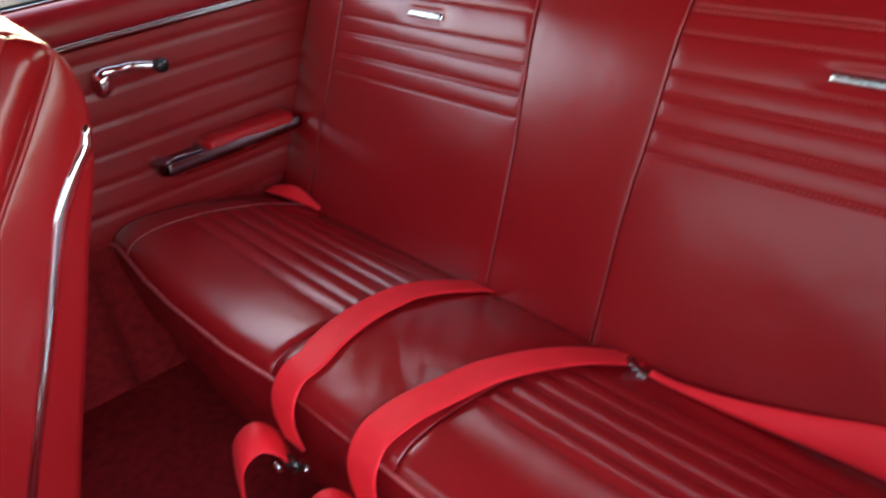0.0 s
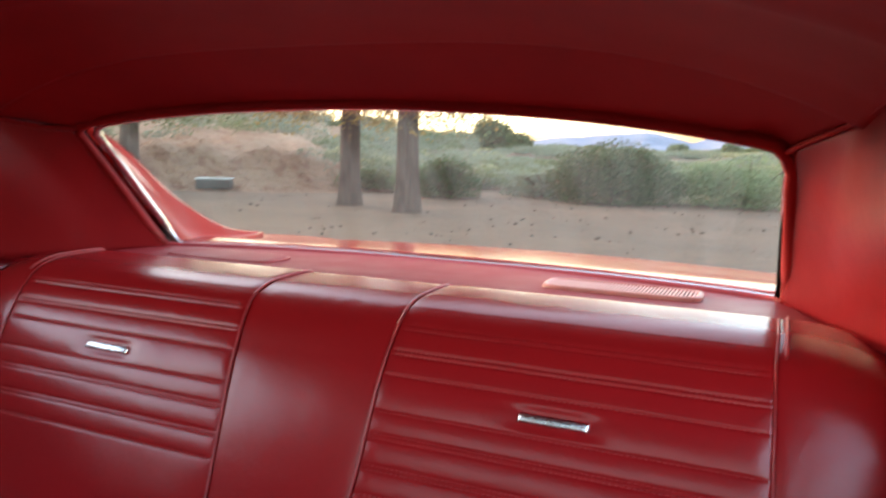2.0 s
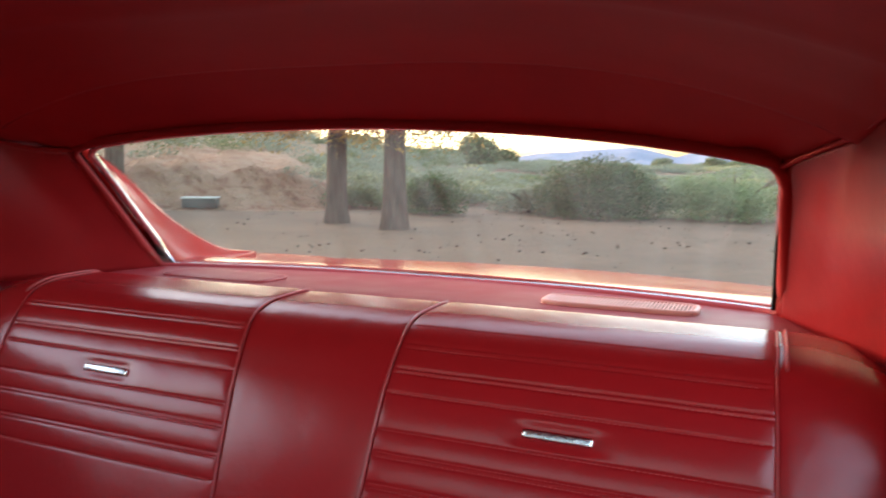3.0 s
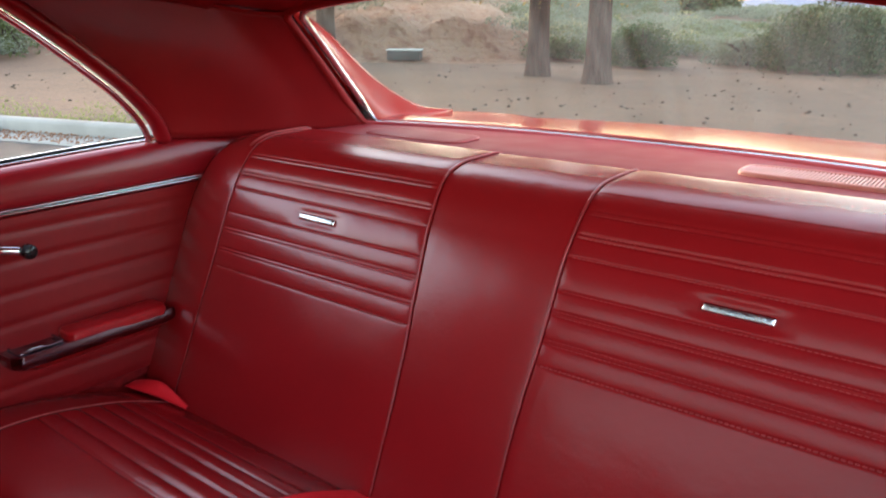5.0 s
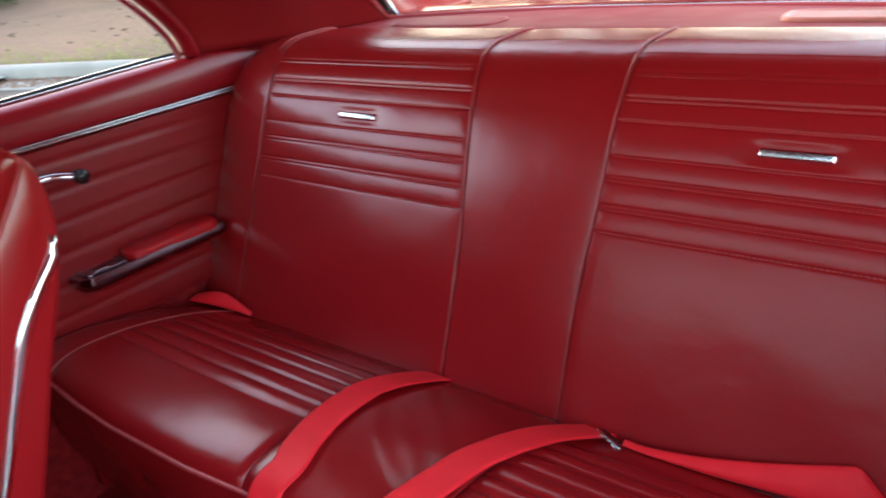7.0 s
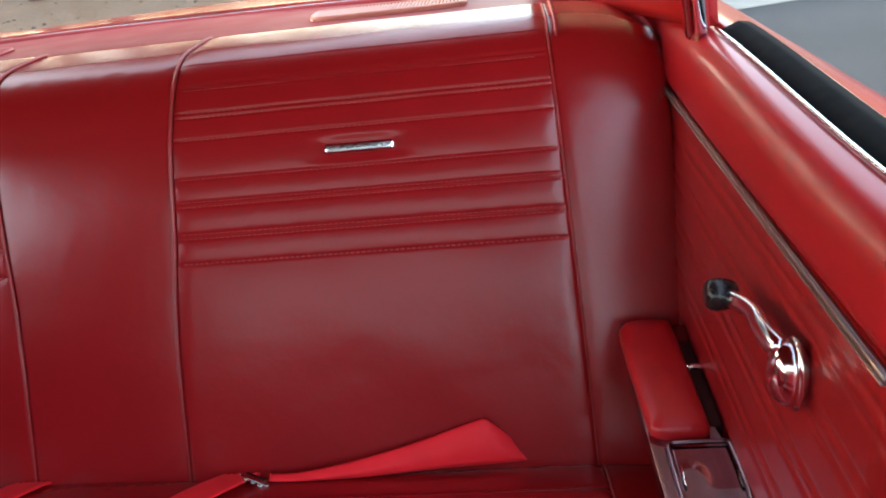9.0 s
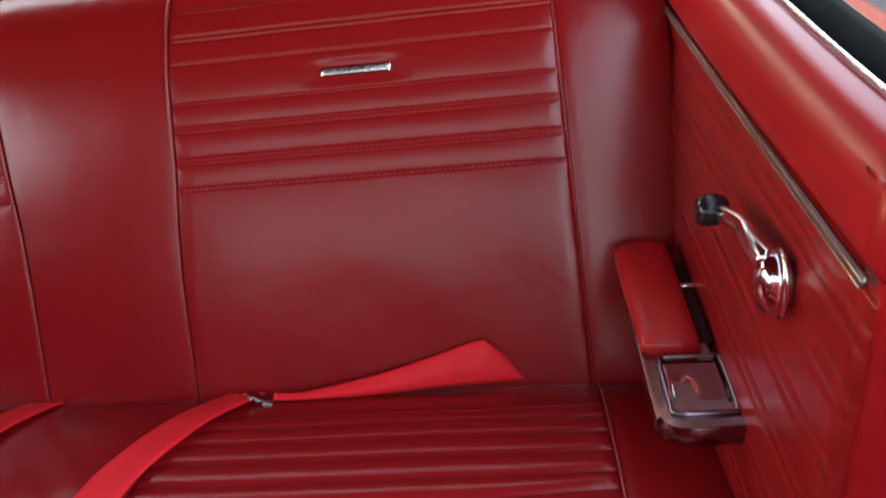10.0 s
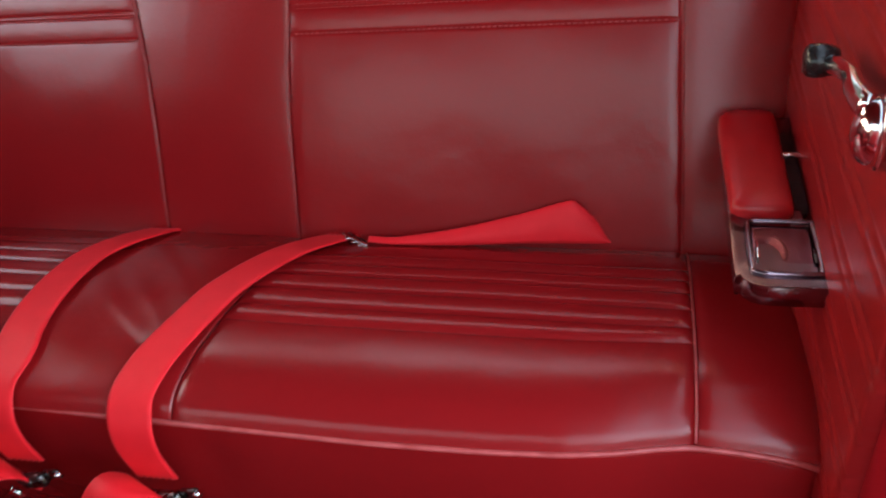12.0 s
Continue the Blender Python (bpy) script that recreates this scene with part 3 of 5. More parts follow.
# package shelf
rows = []
for u in np.linspace(-1, 1, 80):
    line = []
    for k in np.linspace(0, 1, 26):
        x = 0.60 * u if k < 0.4 else u * (0.60 - 0.068 * smoothstep(0.4, 1, k))
        xb = min(abs(x), 0.528)
        y1 = win_bottom(xb)[1] + 0.012
        y = 0.196 + (y1 - 0.196) * k
        z = 0.9005 - 0.005 * k - 0.004 * smoothstep(0.10, 0.0, k) - 0.012 * smoothstep(0.53, 0.60, abs(x))
        line.append((x, y, z))
    rows.append(line)
shelf = tagged(sheet("shelf_panel", rows, shelf_vinyl, back=(0, 0, -0.02)), "red vinyl covered parcel shelf below the rear window", "parcel shelf", kind="structure")


# ---------------------------------------------------------------- rear bench: backrest
NB = 800
BACK = smooth_line([(-0.172, 0.395), (-0.139, 0.475), (-0.092, 0.585), (-0.043, 0.697), (0.000, 0.800), (0.020, 0.838), (0.040, 0.868),
                    (0.062, 0.889), (0.092, 0.900), (0.130, 0.903), (0.193, 0.902), (0.200, 0.890)], NB)
b_t = np.gradient(BACK, axis=0)
b_t /= np.linalg.norm(b_t, axis=1)[:, None]
BACK_N = np.stack([-b_t[:, 1], b_t[:, 0]], -1)      # points forwards and up
LINES = [(0.8745, 1), (0.8480, 1), (0.8240, 0), (0.7845, 0), (0.7580, 1), (0.7255, 1), (0.6970, 0)]
STITCH = sorted(sum([[z - 0.0024, z + 0.0024] if d else [z] for z, d in LINES], []))


def strip_half(z):
    """Half the width of the plain middle strip at a height."""
    return np.interp(z, [0.45, 0.60, 0.66, 0.72, 0.83, 0.885, 0.90], [0.094, 0.0940, 0.0965, 0.1020, 0.1080, 0.1135, 0.1130])


def back_puff(z):
    """Height of the padded fields over the stitched seams between them."""
    h = np.zeros_like(z)
    for a, b in zip(STITCH[:-1], STITCH[1:]):
        m = (z > a) & (z < b)
        t = (z[m] - a) / (b - a)
        h[m] = (0.0003 if b - a < 0.010 else 0.034 * (b - a)) * (1 - (2 * t - 1) ** 2)
    m = z <= STITCH[0]
    h[m] = 0.0012 * (1 - np.exp(-(STITCH[0] - z[m]) / 0.020))
    m = z >= STITCH[-1]
    h[m] = 0.0014 * (1 - np.exp(-(z[m] - STITCH[-1]) / 0.015))
    for q in STITCH:
        h -= 0.0009 * np.exp(-((z - q) / 0.0016) ** 2)
    return h


def back_point(x, i, disp):
    p, n = BACK[i], BACK_N[i]
    w = max(0.0, (abs(x) - 0.545) / 0.115)
    top = float(smoothstep(0.74, 0.90, p[1]))
    return (x, p[0] + n[0] * disp + 0.009 * w**4 * (1 - 0.5 * top), p[1] + n[1] * disp - 0.030 * top * w**2.2)


def back_patch(name, left, right, mode, parent, label, nu):
    sel = range(0, NB, 4) if mode != "pleat" else range(NB)
    z_all = BACK[:, 1]
    puff = back_puff(z_all)
    rows = []
    for u in np.linspace(0, 1, nu):
        line = []
        for i in sel:
            z = z_all[i]
            a, b = left(z), right(z)
            x = a + (b - a) * u
            d = max(0.0, min(x - a, b - x))
            on_top = BACK[i, 0] > 0.07
            e = 1 - math.exp(-(d / (0.007 if mode == "pleat" else 0.005)) ** 1.5)
            if mode == "pleat":
                wob = 0.0008 * noise.noise((x * 9, z * 14, 3.1)) + 0.0007 * noise.noise((x * 4, z * 5, 9.0))
                dimple = 0.0030 * math.exp(-((abs(x) - 0.322) / 0.049) ** 4 - ((z - 0.803) / 0.0115) ** 4) if not on_top else 0.0
                disp = (puff[i] if not on_top else 0.0014) * e + wob * e - dimple - 0.0004 * (1 - e)
            elif mode == "strip":
                wob = 0.0005 * noise.noise((x * 12, z * 6, 1.7))
                bag = 0.0012 * noise.noise((x * 40, 4.0, 0.0)) * float(smoothstep(0.85, 0.89, z)) * (not on_top)
                disp = 0.0010 * (1 - (2 * u - 1) ** 2) + wob + bag - 0.0004 * (1 - e)
            else:
                wob = 0.0020 * noise.noise((x * 10, z * 5, 5.0))
                disp = 0.0008 * e + 0.3 * wob - 0.0002 * (1 - e)
            line.append(back_point(x, i, disp))
        rows.append(line)
    return sheet(name, rows, vinyl, parent, label, back=(0, 0.05, -0.02), flip=False)


def dashes(line, normal, pitch=0.0062, length=0.0042, r=0.0010):
    """A row of small stitches along a line."""
    line = np.asarray(line)
    s = np.concatenate([[0], np.cumsum(np.linalg.norm(np.diff(line, axis=0), axis=1))])
    V, F = [], []
    n = np.asarray(normal, float)
    for k in range(int(s[-1] / pitch)):
        a, b = k * pitch, k * pitch + length
        pa = np.array([np.interp(a, s, line[:, j]) for j in range(3)])
        pb = np.array([np.interp(b, s, line[:, j]) for j in range(3)])
        d = (pb - pa) / np.linalg.norm(pb - pa)
        w = np.cross(d, n) * r
        o = len(V)
        V += [pa - w, pa + w, pb + w, pb - w, pa - w * 0.4 + n * r, pa + w * 0.4 + n * r, pb + w * 0.4 + n * r, pb - w * 0.4 + n * r]
        F += [(o + 4, o + 5, o + 6, o + 7), (o, o + 1, o + 5, o + 4), (o + 1, o + 2, o + 6, o + 5), (o + 2, o + 3, o + 7, o + 6), (o + 3, o, o + 4, o + 7)]
    return V, F


backrest = cushion = thing("rear_seat", (0, -0.30, 0.24), "red vinyl rear bench seat with pleated back and cushion", "car seat")
outer = lambda z: np.interp(z, [0.48, 0.68, 0.88], [0.554, 0.545, 0.534])
back_patch("backrest_panel", lambda z: strip_half(z), outer, "pleat", backrest, "pleated red vinyl panel", 90)
back_patch("backrest_panel", lambda z: -outer(z), lambda z: -strip_half(z), "pleat", backrest, "pleated red vinyl panel", 90)
back_patch("backrest_strip", lambda z: -strip_half(z), strip_half, "strip", backrest, "plain red vinyl middle strip", 44)
back_patch("side_bolster", outer, lambda z: 0.656, "wing", backrest, "smooth red vinyl side bolster", 30)
back_patch("side_bolster", lambda z: -0.656, lambda z: -outer(z), "wing", backrest, "smooth red vinyl side bolster", 30)
for s in (-1, 1):
    def edge_line(f, off, lo):
        return [back_point(s * float(f(BACK[i, 1])), i, off) for i in range(0, NB - 4, 6) if BACK[i, 1] > lo]
    for f, off, r, lab in ((strip_half, 0.0012, 0.0018, "raised red piping"), (outer, 0.0006, 0.0012, "thin red piping")):
        line = edge_line(f, off, 0.44)
        sweep("piping", line, ring(r, 8), piping_mat, backrest, lab, up=(0, -1, 0.3), scale=0.40 + 0.60 * smoothstep(0.56, 0.76, np.array(line)[:, 2]))
    sweep("piping", edge_line(lambda z: outer(z) + 0.009, 0.0025, 0.885), ring(0.0018, 6), piping_mat, backrest, up=(0, -1, 0.3))
    V, F = [], []
    for z in STITCH:
        i = int(np.argmin(np.abs(BACK[:600, 1] - z)))
        x0, x1 = strip_half(z) + 0.010, outer(z) - 0.010
        line = [back_point(s * x, i, -0.0004 if z < 0.71 else -0.0008) for x in np.linspace(x0, x1, 30)]
        v, f = dashes(line, (0, BACK_N[i, 0], BACK_N[i, 1]), r=0.0010 if z < 0.71 else 0.0004)
        F += [tuple(k + len(V) for k in q) for q in f]
        V += v
    tagged(raw("stitching", V, F, thread, backrest, "rows of red stitches"), kind="stuff")

# metal badges set into the pleats
for s in (-1, 1):
    i = int(np.argmin(np.abs(BACK[:600, 1] - 0.803)))
    c = Vector(back_point(0.322 * s, i, 0.0010))
    n = Vector((0, BACK_N[i, 0], BACK_N[i, 1]))
    rot = Matrix((Vector((1, 0, 0)), n.cross(Vector((1, 0, 0))), n)).transposed().to_4x4()
    badge = thing("seat_badge", c, "small bright metal badge on the pleated backrest", "badge", "badges on the backrest")
    fr = rbox("frame", (0.077, 0.0108, 0.0045), c, chrome, badge, "chrome rim", 0.002, 2, rot)
    rbox("plate", (0.0725, 0.0072, 0.003), c + n * 0.0022, steel, fr, "brushed metal plate", 0.001, 2, rot)
    if s > 0:
        for dx in (0.027, 0.020):
            rbox("emblem", (0.0035, 0.0045, 0.0012), c + n * 0.0037 + Vector((dx, 0, 0)), steel, fr, "small raised mark", 0.0005, 2, rot)

# ---------------------------------------------------------------- rear bench: cushion
NS = 560
SEAT = smooth_line([(-0.085, 0.420), (-0.120, 0.452), (-0.150, 0.472), (-0.200, 0.495), (-0.250, 0.513), (-0.330, 0.533), (-0.400, 0.541),
                    (-0.440, 0.539), (-0.463, 0.530), (-0.474, 0.517)], NS)
s_t = np.gradient(SEAT, axis=0)
s_t /= np.linalg.norm(s_t, axis=1)[:, None]
SEAT_N = np.stack([s_t[:, 1], -s_t[:, 0]], -1)
SEAT_N *= np.sign(SEAT_N[:, 1:2] + 1e-9)
GROOVES = [-0.204, -0.233, -0.262, -0.295, -0.329, -0.358]


# how far the front edge stands back along the bench
FRONT_X = [-0.66, -0.60, -0.546, -0.46, -0.368, -0.206, -0.113, 0, 0.15, 0.30, 0.40, 0.46, 0.50, 0.53, 0.556, 0.66]
FRONT_Y = [0.012, 0.008, 0.003, -0.006, -0.011, -0.009, -0.001, 0.001, 0.001, 0.002, 0.006, 0.011, 0.018, 0.026, 0.031, 0.031]


def seat_point(x, i, disp):
    p, n = SEAT[i], SEAT_N[i]
    w = max(0.0, (abs(x) - 0.50) / 0.155)
    f = float(smoothstep(-0.30, -0.47, p[0]))
    return (x, p[0] + n[0] * disp + f * float(np.interp(x, FRONT_X, FRONT_Y)), p[1] + n[1] * disp - 0.004 * w**3 - 0.010 * w**7)


def seat_puff(y):
    h = -0.0016 * sum(math.exp(-((y - g) / 0.0024) ** 2) for g in GROOVES)
    for a, b in zip(GROOVES[:-1], GROOVES[1:]):
        if b < y < a:
            t = (y - b) / (a - b)
            return h + 0.0034 * (1 - (2 * t - 1) ** 2)
    d = y - GROOVES[0] if y >= GROOVES[0] else GROOVES[-1] - y
    return h + 0.0022 * (1 - math.exp(-d / 0.014))


def seat_patch(name, a, b, mode, parent, label, nu):
    rows = []
    for u in np.linspace(0, 1, nu):
        line = []
        for i in range(NS):
            x = a + (b - a) * u
            y = SEAT[i, 0]
            d = max(0.0, min(x - a, b - x))
            e = 1 - math.exp(-(d / 0.005) ** 1.5)
            wob = 0.0011 * noise.noise((x * 7, y * 8, 2.0))
            if mode == "pleat":
                disp = seat_puff(y) * e + wob * e - 0.0008 * (1 - e)
            elif mode == "middle":
                w = smoothstep(-0.22, -0.30, y) * smoothstep(-0.45, -0.38, y)
                fold = 0.0034 * float(w) * noise.noise((x * 13 + y * 15, y * 4 - x * 3, 4.0)) + 0.0009 * float(w) * noise.noise((x * 34 + y * 36, y * 9 - x * 8, 8.0))
                disp = 0.0050 * (1 - (2 * u - 1) ** 4) + 1.6 * wob + fold * e - 0.0008 * (1 - e)
            else:
                disp = 0.0012 * e + 1.4 * wob - 0.0004 * (1 - e)
            line.append(seat_point(x, i, disp))
        rows.append(line)
    return sheet(name, rows, vinyl, parent, label, back=(0, 0.03, -0.08), flip=True)


seat_patch("cushion_panel", 0.115, 0.560, "pleat", cushion, "pleated red vinyl panel", 90)
seat_patch("cushion_panel", -0.560, -0.115, "pleat", cushion, "pleated red vinyl panel", 90)
seat_patch("cushion_strip", -0.115, 0.115, "middle", cushion, "plain wrinkled red vinyl middle strip", 60)
seat_patch("cushion_side", 0.560, 0.655, "side", cushion, "smooth red vinyl side panel", 30)
seat_patch("cushion_side", -0.655, -0.560, "side", cushion, "smooth red vinyl side panel", 30)
for s in (-1, 1):
    sweep("piping", [seat_point(0.560 * s, i, 0.0010) for i in range(18, NS - 1, 8)], ring(0.0010, 8), worn_piping, cushion, "thin piping, paler for its highlight")
xs = np.linspace(-0.652, 0.652, 120)
front = [seat_point(x, NS - 1, 0.002 + 0.0015 * noise.noise((x * 7, 0, 0))) for x in xs]
sweep("front_piping", front, ring(0.0024, 8), worn_piping, cushion, "piping along the front edge, pinkish for its highlight")
rows = []
for x, p in zip(xs, front):
    line = []
    for k in np.linspace(0, 1, 30):
        puck = 0.006 * math.exp(-((x - 0.135) / 0.030) ** 2 - ((k - 0.25) / 0.2) ** 2) + 0.005 * math.exp(-((x + 0.03) / 0.03) ** 2 - ((k - 0.3) / 0.2) ** 2)
        y = p[1] + 0.003 + 0.055 * k**1.6 - 0.006 * math.sin(math.pi * k) + puck + 0.002 * noise.noise((x * 9, k * 4, 7))
        line.append((x * (1 - 0.01 * k), y, p[2] - 0.002 - (p[2] - 0.245) * k))
    rows.append(line)
sheet("front_face", rows, vinyl, cushion, "plain red vinyl front face", back=(0, 0.06, 0), flip=False)
for s in (-1, 1):
    rows = [[(0.655 * s, y, z) for z in np.linspace(0.25, 0.44 + 0.05 * smoothstep(-0.12, -0.25, y), 6)] for y in np.linspace(-0.42, -0.10, 12)]
    sheet("side_face", rows, vinyl, cushion, back=(-0.02 * s, 0, 0))


# ---------------------------------------------------------------- seat belts
def seat_z(y):
    o = np.argsort(SEAT[:, 0])
    return float(np.interp(y, SEAT[o, 0], SEAT[o, 1])) + 0.008


def belt_over(name, across, label, y_back=-0.125):
    """A lap belt half that comes out behind the cushion, lies over it and hangs down its front. across: (y, x) pairs."""
    ay, ax = np.array(across)[::-1].T
    xb = float(ax[0])
    b = thing(name, (xb, -0.47, 0.40), label, "seat belt", "lap belts on the rear bench")
    pts = []
    for y in np.linspace(y_back, -0.44, 14):
        k = (y - y_back) / (-0.44 - y_back)
        pts.append((float(np.interp(y, ay, ax)), y, seat_z(y) + 0.001 + 0.002 * math.sin(math.pi * k)))
    pts += [(xb - 0.004, -0.466, 0.539), (xb - 0.001, -0.486, 0.520), (xb, -0.492, 0.492), (xb + 0.003, -0.490, 0.455)]
    line = smooth_line(pts, 90)
    tang = np.gradient(line, axis=0)
    ups = [np.array((0, t[2], -t[1])) / (np.linalg.norm(t) + 1e-9) for t in tang]
    sweep("strap", line, flat(0.0232, 0.0012), web, b, "bright red woven strap", ups=ups)
    # tail of the strap, looped over the buckle and hanging down
    loop = smooth_line([(xb - 0.012, -0.498, 0.432), (xb - 0.016, -0.506, 0.462), (xb - 0.024, -0.524, 0.480), (xb - 0.034, -0.545, 0.466),
                        (xb - 0.042, -0.553, 0.430), (xb - 0.050, -0.556, 0.360), (xb - 0.055, -0.556, 0.250)], 60) + np.array([0.013, 0, 0])
    tang = np.gradient(loop, axis=0)
    wide = np.array([0.93, -0.30, -0.20])
    ups = [np.cross(wide, t) / (np.linalg.norm(t) + 1e-9) for t in tang]
    sweep("strap_tail", loop, flat(0.0235, 0.0012), web, b, "looped end of the red strap", ups=ups)
    m = pose(0, 0, 0, 0, -22, -6)
    bk = rbox("buckle", (0.040, 0.010, 0.016), (xb + 0.020, -0.506, 0.447), dark_metal, b, "dark chromed buckle", 0.004, 2, m)
    rbox("buckle_tongue", (0.026, 0.005, 0.011), (xb + 0.046, -0.504, 0.458), dark_metal, bk, "metal tongue", 0.002, 2, m)
    sweep("buckle_bar", [(xb - 0.010, -0.518, 0.432), (xb + 0.006, -0.518, 0.446), (xb + 0.012, -0.518, 0.436)], ring(0.0030, 8), chrome, bk, "bright bar")
    rbox("rivet", (0.007, 0.007, 0.007), (xb + 0.056, -0.506, 0.462), chrome, bk, "bright rivet", 0.003, 2)
    return b


belt_over("seat_belt", [(-0.12, -0.099), (-0.16, -0.099), (-0.21, -0.105), (-0.265, -0.109), (-0.32, -0.099), (-0.38, -0.086), (-0.44, -0.066)], "bright red lap belt lying over the cushion")
belt_over("seat_belt", [(-0.13, 0.156), (-0.16, 0.151), (-0.21, 0.130), (-0.272, 0.112), (-0.32, 0.101), (-0.38, 0.094), (-0.44, 0.083)], "bright red lap belt slanting over the cushion", -0.135)

# belt lying along the foot of the backrest, with its buckle
belt_c = thing("seat_belt", (0.33, -0.13, 0.47), "bright red lap belt lying along the foot of the backrest", "seat belt", "lap belts on the rear bench")
bot = smooth_line([(0.196, -0.162, 0.484), (0.230, -0.162, 0.482), (0.300, -0.160, 0.482), (0.380, -0.152, 0.482), (0.440, -0.146, 0.480), (0.482, -0.136, 0.474)], 50)
top = smooth_line([(0.196, -0.158, 0.489), (0.230, -0.157, 0.488), (0.300, -0.150, 0.497), (0.370, -0.138, 0.510), (0.428, -0.128, 0.524), (0.442, -0.128, 0.521), (0.482, -0.132, 0.478)], 50)
rows = np.stack([bot * (1 - k) + top * k + np.array([0, -0.004 * math.sin(math.pi * k), 0]) for k in np.linspace(0, 1, 9)], 1)
sheet("strap", rows, web, belt_c, "bright red woven strap", back=(0, 0.0022, 0.0006))
m = pose(0, 0, 0, 10, 20, -14)
at = Vector((0.181, -0.166, 0.4905))
bar = rbox("buckle", (0.034, 0.005, 0.0030), at, chrome, belt_c, "small bright buckle bar", 0.0012, 2, m)
for k in (-1, 0, 1):
    rbox("buckle_tooth", (0.0050, 0.0040, 0.0032), at + m @ Vector((0.009 * k, -0.0034, -0.0004)), chrome, bar, "bright tooth", 0.0010, 2, m)
rbox("buckle_slot", (0.026, 0.004, 0.002), at + m @ Vector((0, 0.0040, -0.001)), dark_metal, bar, "dark slot", 0.0008, 2, m)
# end of the belt in the far corner
belt_d = thing("seat_belt", (-0.57, -0.12, 0.46), "short end of a red belt tucked in the corner", "seat belt", "lap belts on the rear bench")
bot = smooth_line([(-0.645, -0.175, 0.487), (-0.605, -0.170, 0.487), (-0.560, -0.160, 0.484), (-0.505, -0.148, 0.476)], 24)
top = smooth_line([(-0.640, -0.158, 0.492), (-0.600, -0.152, 0.503), (-0.562, -0.146, 0.502), (-0.505, -0.144, 0.479)], 24)
rows = np.stack([bot * (1 - k) + top * k + np.array([0, -0.003 * math.sin(math.pi * k), 0]) for k in np.linspace(0, 1, 7)], 1)
sheet("strap", rows, web, belt_d, back=(0, 0.0022, 0.0006))


# ---------------------------------------------------------------- armrests and window cranks
def armrest(s, shift):
    a = thing("armrest", (0.62 * s, -0.22, 0.58), "red padded armrest with a chrome ashtray end", "armrest", "armrests on the side panels")
    # metal base, tapered at its front
    base = smooth_line([(0.652, -0.362), (0.602, -0.362), (0.588, -0.350), (0.584, -0.330), (0.584, -0.105), (0.600, -0.098), (0.652, -0.098)], 60)
    prof = [(0.95, 0.592), (0.985, 0.596), (1.0, 0.602), (1.0, 0.608), (0.985, 0.613)]
    c = np.array([0.640, -0.23])
    rows = [[(s * (c[0] + (p[0] - c[0]) * k), c[1] + (p[1] - c[1]) * (0.5 + 0.5 * k), z) for k, z in prof] for p in base]
    bs = sheet("base", rows, arm_metal, a, "chrome base with rounded front corners", flip=s < 0)
    lid = [[(s * (c[0] + (p[0] - c[0]) * k), c[1] + (p[1] - c[1]) * k, 0.613 - 0.003 * (k < 0.6)) for k in (0.985, 0.93, 0.5, 0.02)] for p in base]
    sheet("base_top", lid, arm_metal, a, flip=s > 0)
    und = [[(s * (c[0] + (p[0] - c[0]) * k), c[1] + (p[1] - c[1]) * k, z) for k, z in ((0.95, 0.592), (0.80, 0.582), (0.5, 0.574), (0.02, 0.572))] for p in base]
    sheet("underside", und, shell_mat, a, "red moulded underside", flip=s < 0)
    # ashtray rim and lid
    rim = smooth_line([(0.600, -0.345), (0.598, -0.340), (0.598, -0.285), (0.602, -0.279), (0.644, -0.279), (0.648, -0.284), (0.648, -0.340), (0.645, -0.346), (0.606, -0.347)], 60)
    sweep("ashtray_rim", [(p[0] * s, p[1], 0.6140) for p in rim], ring(0.0022, 8), arm_metal, bs, "chrome ashtray rim", closed=True)
    rows = [[(s * x, y, 0.6118 - 0.0022 * math.exp(-((x - 0.612) / 0.008) ** 2 - ((y + 0.315) / 0.012) ** 2)) for y in np.linspace(-0.344, -0.282, 25)] for x in np.linspace(0.600, 0.646, 19)]
    sheet("ashtray_lid", rows, lid_metal, bs, "ashtray lid, coloured dark red for what it reflects", back=(0, 0, -0.003), flip=s < 0)
    rbox("lid_pull", (0.0025, 0.022, 0.0035), (0.6035 * s, -0.318, 0.6145), chrome, bs, "raised pull", 0.0012, 2)
    rbox("lid_pull", (0.0025, 0.018, 0.0025), (0.6455 * s, -0.322, 0.6140), dark_metal, bs, "dark lid hinge", 0.001, 2)
    # pad
    out = smooth_line([(0.620, -0.272), (0.597, -0.272), (0.588, -0.267), (0.585, -0.252), (0.582, -0.125), (0.585, -0.107), (0.596, -0.099), (0.620, -0.098),
                       (0.631, -0.101), (0.635, -0.112), (0.636, -0.180), (0.636, -0.255), (0.634, -0.268), (0.620, -0.272)], 120)
    pc = np.array([0.610, -0.185])
    prof = [(0.99, 0.609), (1.0, 0.614), (0.985, 0.619), (0.93, 0.6225), (0.82, 0.6245), (0.5, 0.6255), (0.0, 0.626)]
    rows = [[(s * (pc[0] + (p[0] - pc[0]) * k), pc[1] + (p[1] - pc[1]) * (0.7 + 0.3 * k if k > 0.6 else k * 1.4667), z) for k, z in prof] for p in out]
    sheet("pad", rows, pad_vinyl, a, "padded bright red vinyl top", flip=s < 0)
    rbox("bracket", (0.012, 0.150, 0.012), (0.6435 * s, -0.180, 0.606), slot_mat, a, "dark bracket behind the pad", 0.002, 2)
    rbox("hinge", (0.015, 0.006, 0.004), (0.6420 * s, -0.182, 0.620), chrome, a, "small chrome clip", 0.001, 2)
    a.matrix_world = Matrix.Translation((shift[0] * s, 0, shift[1])) @ a.matrix_world
    return a


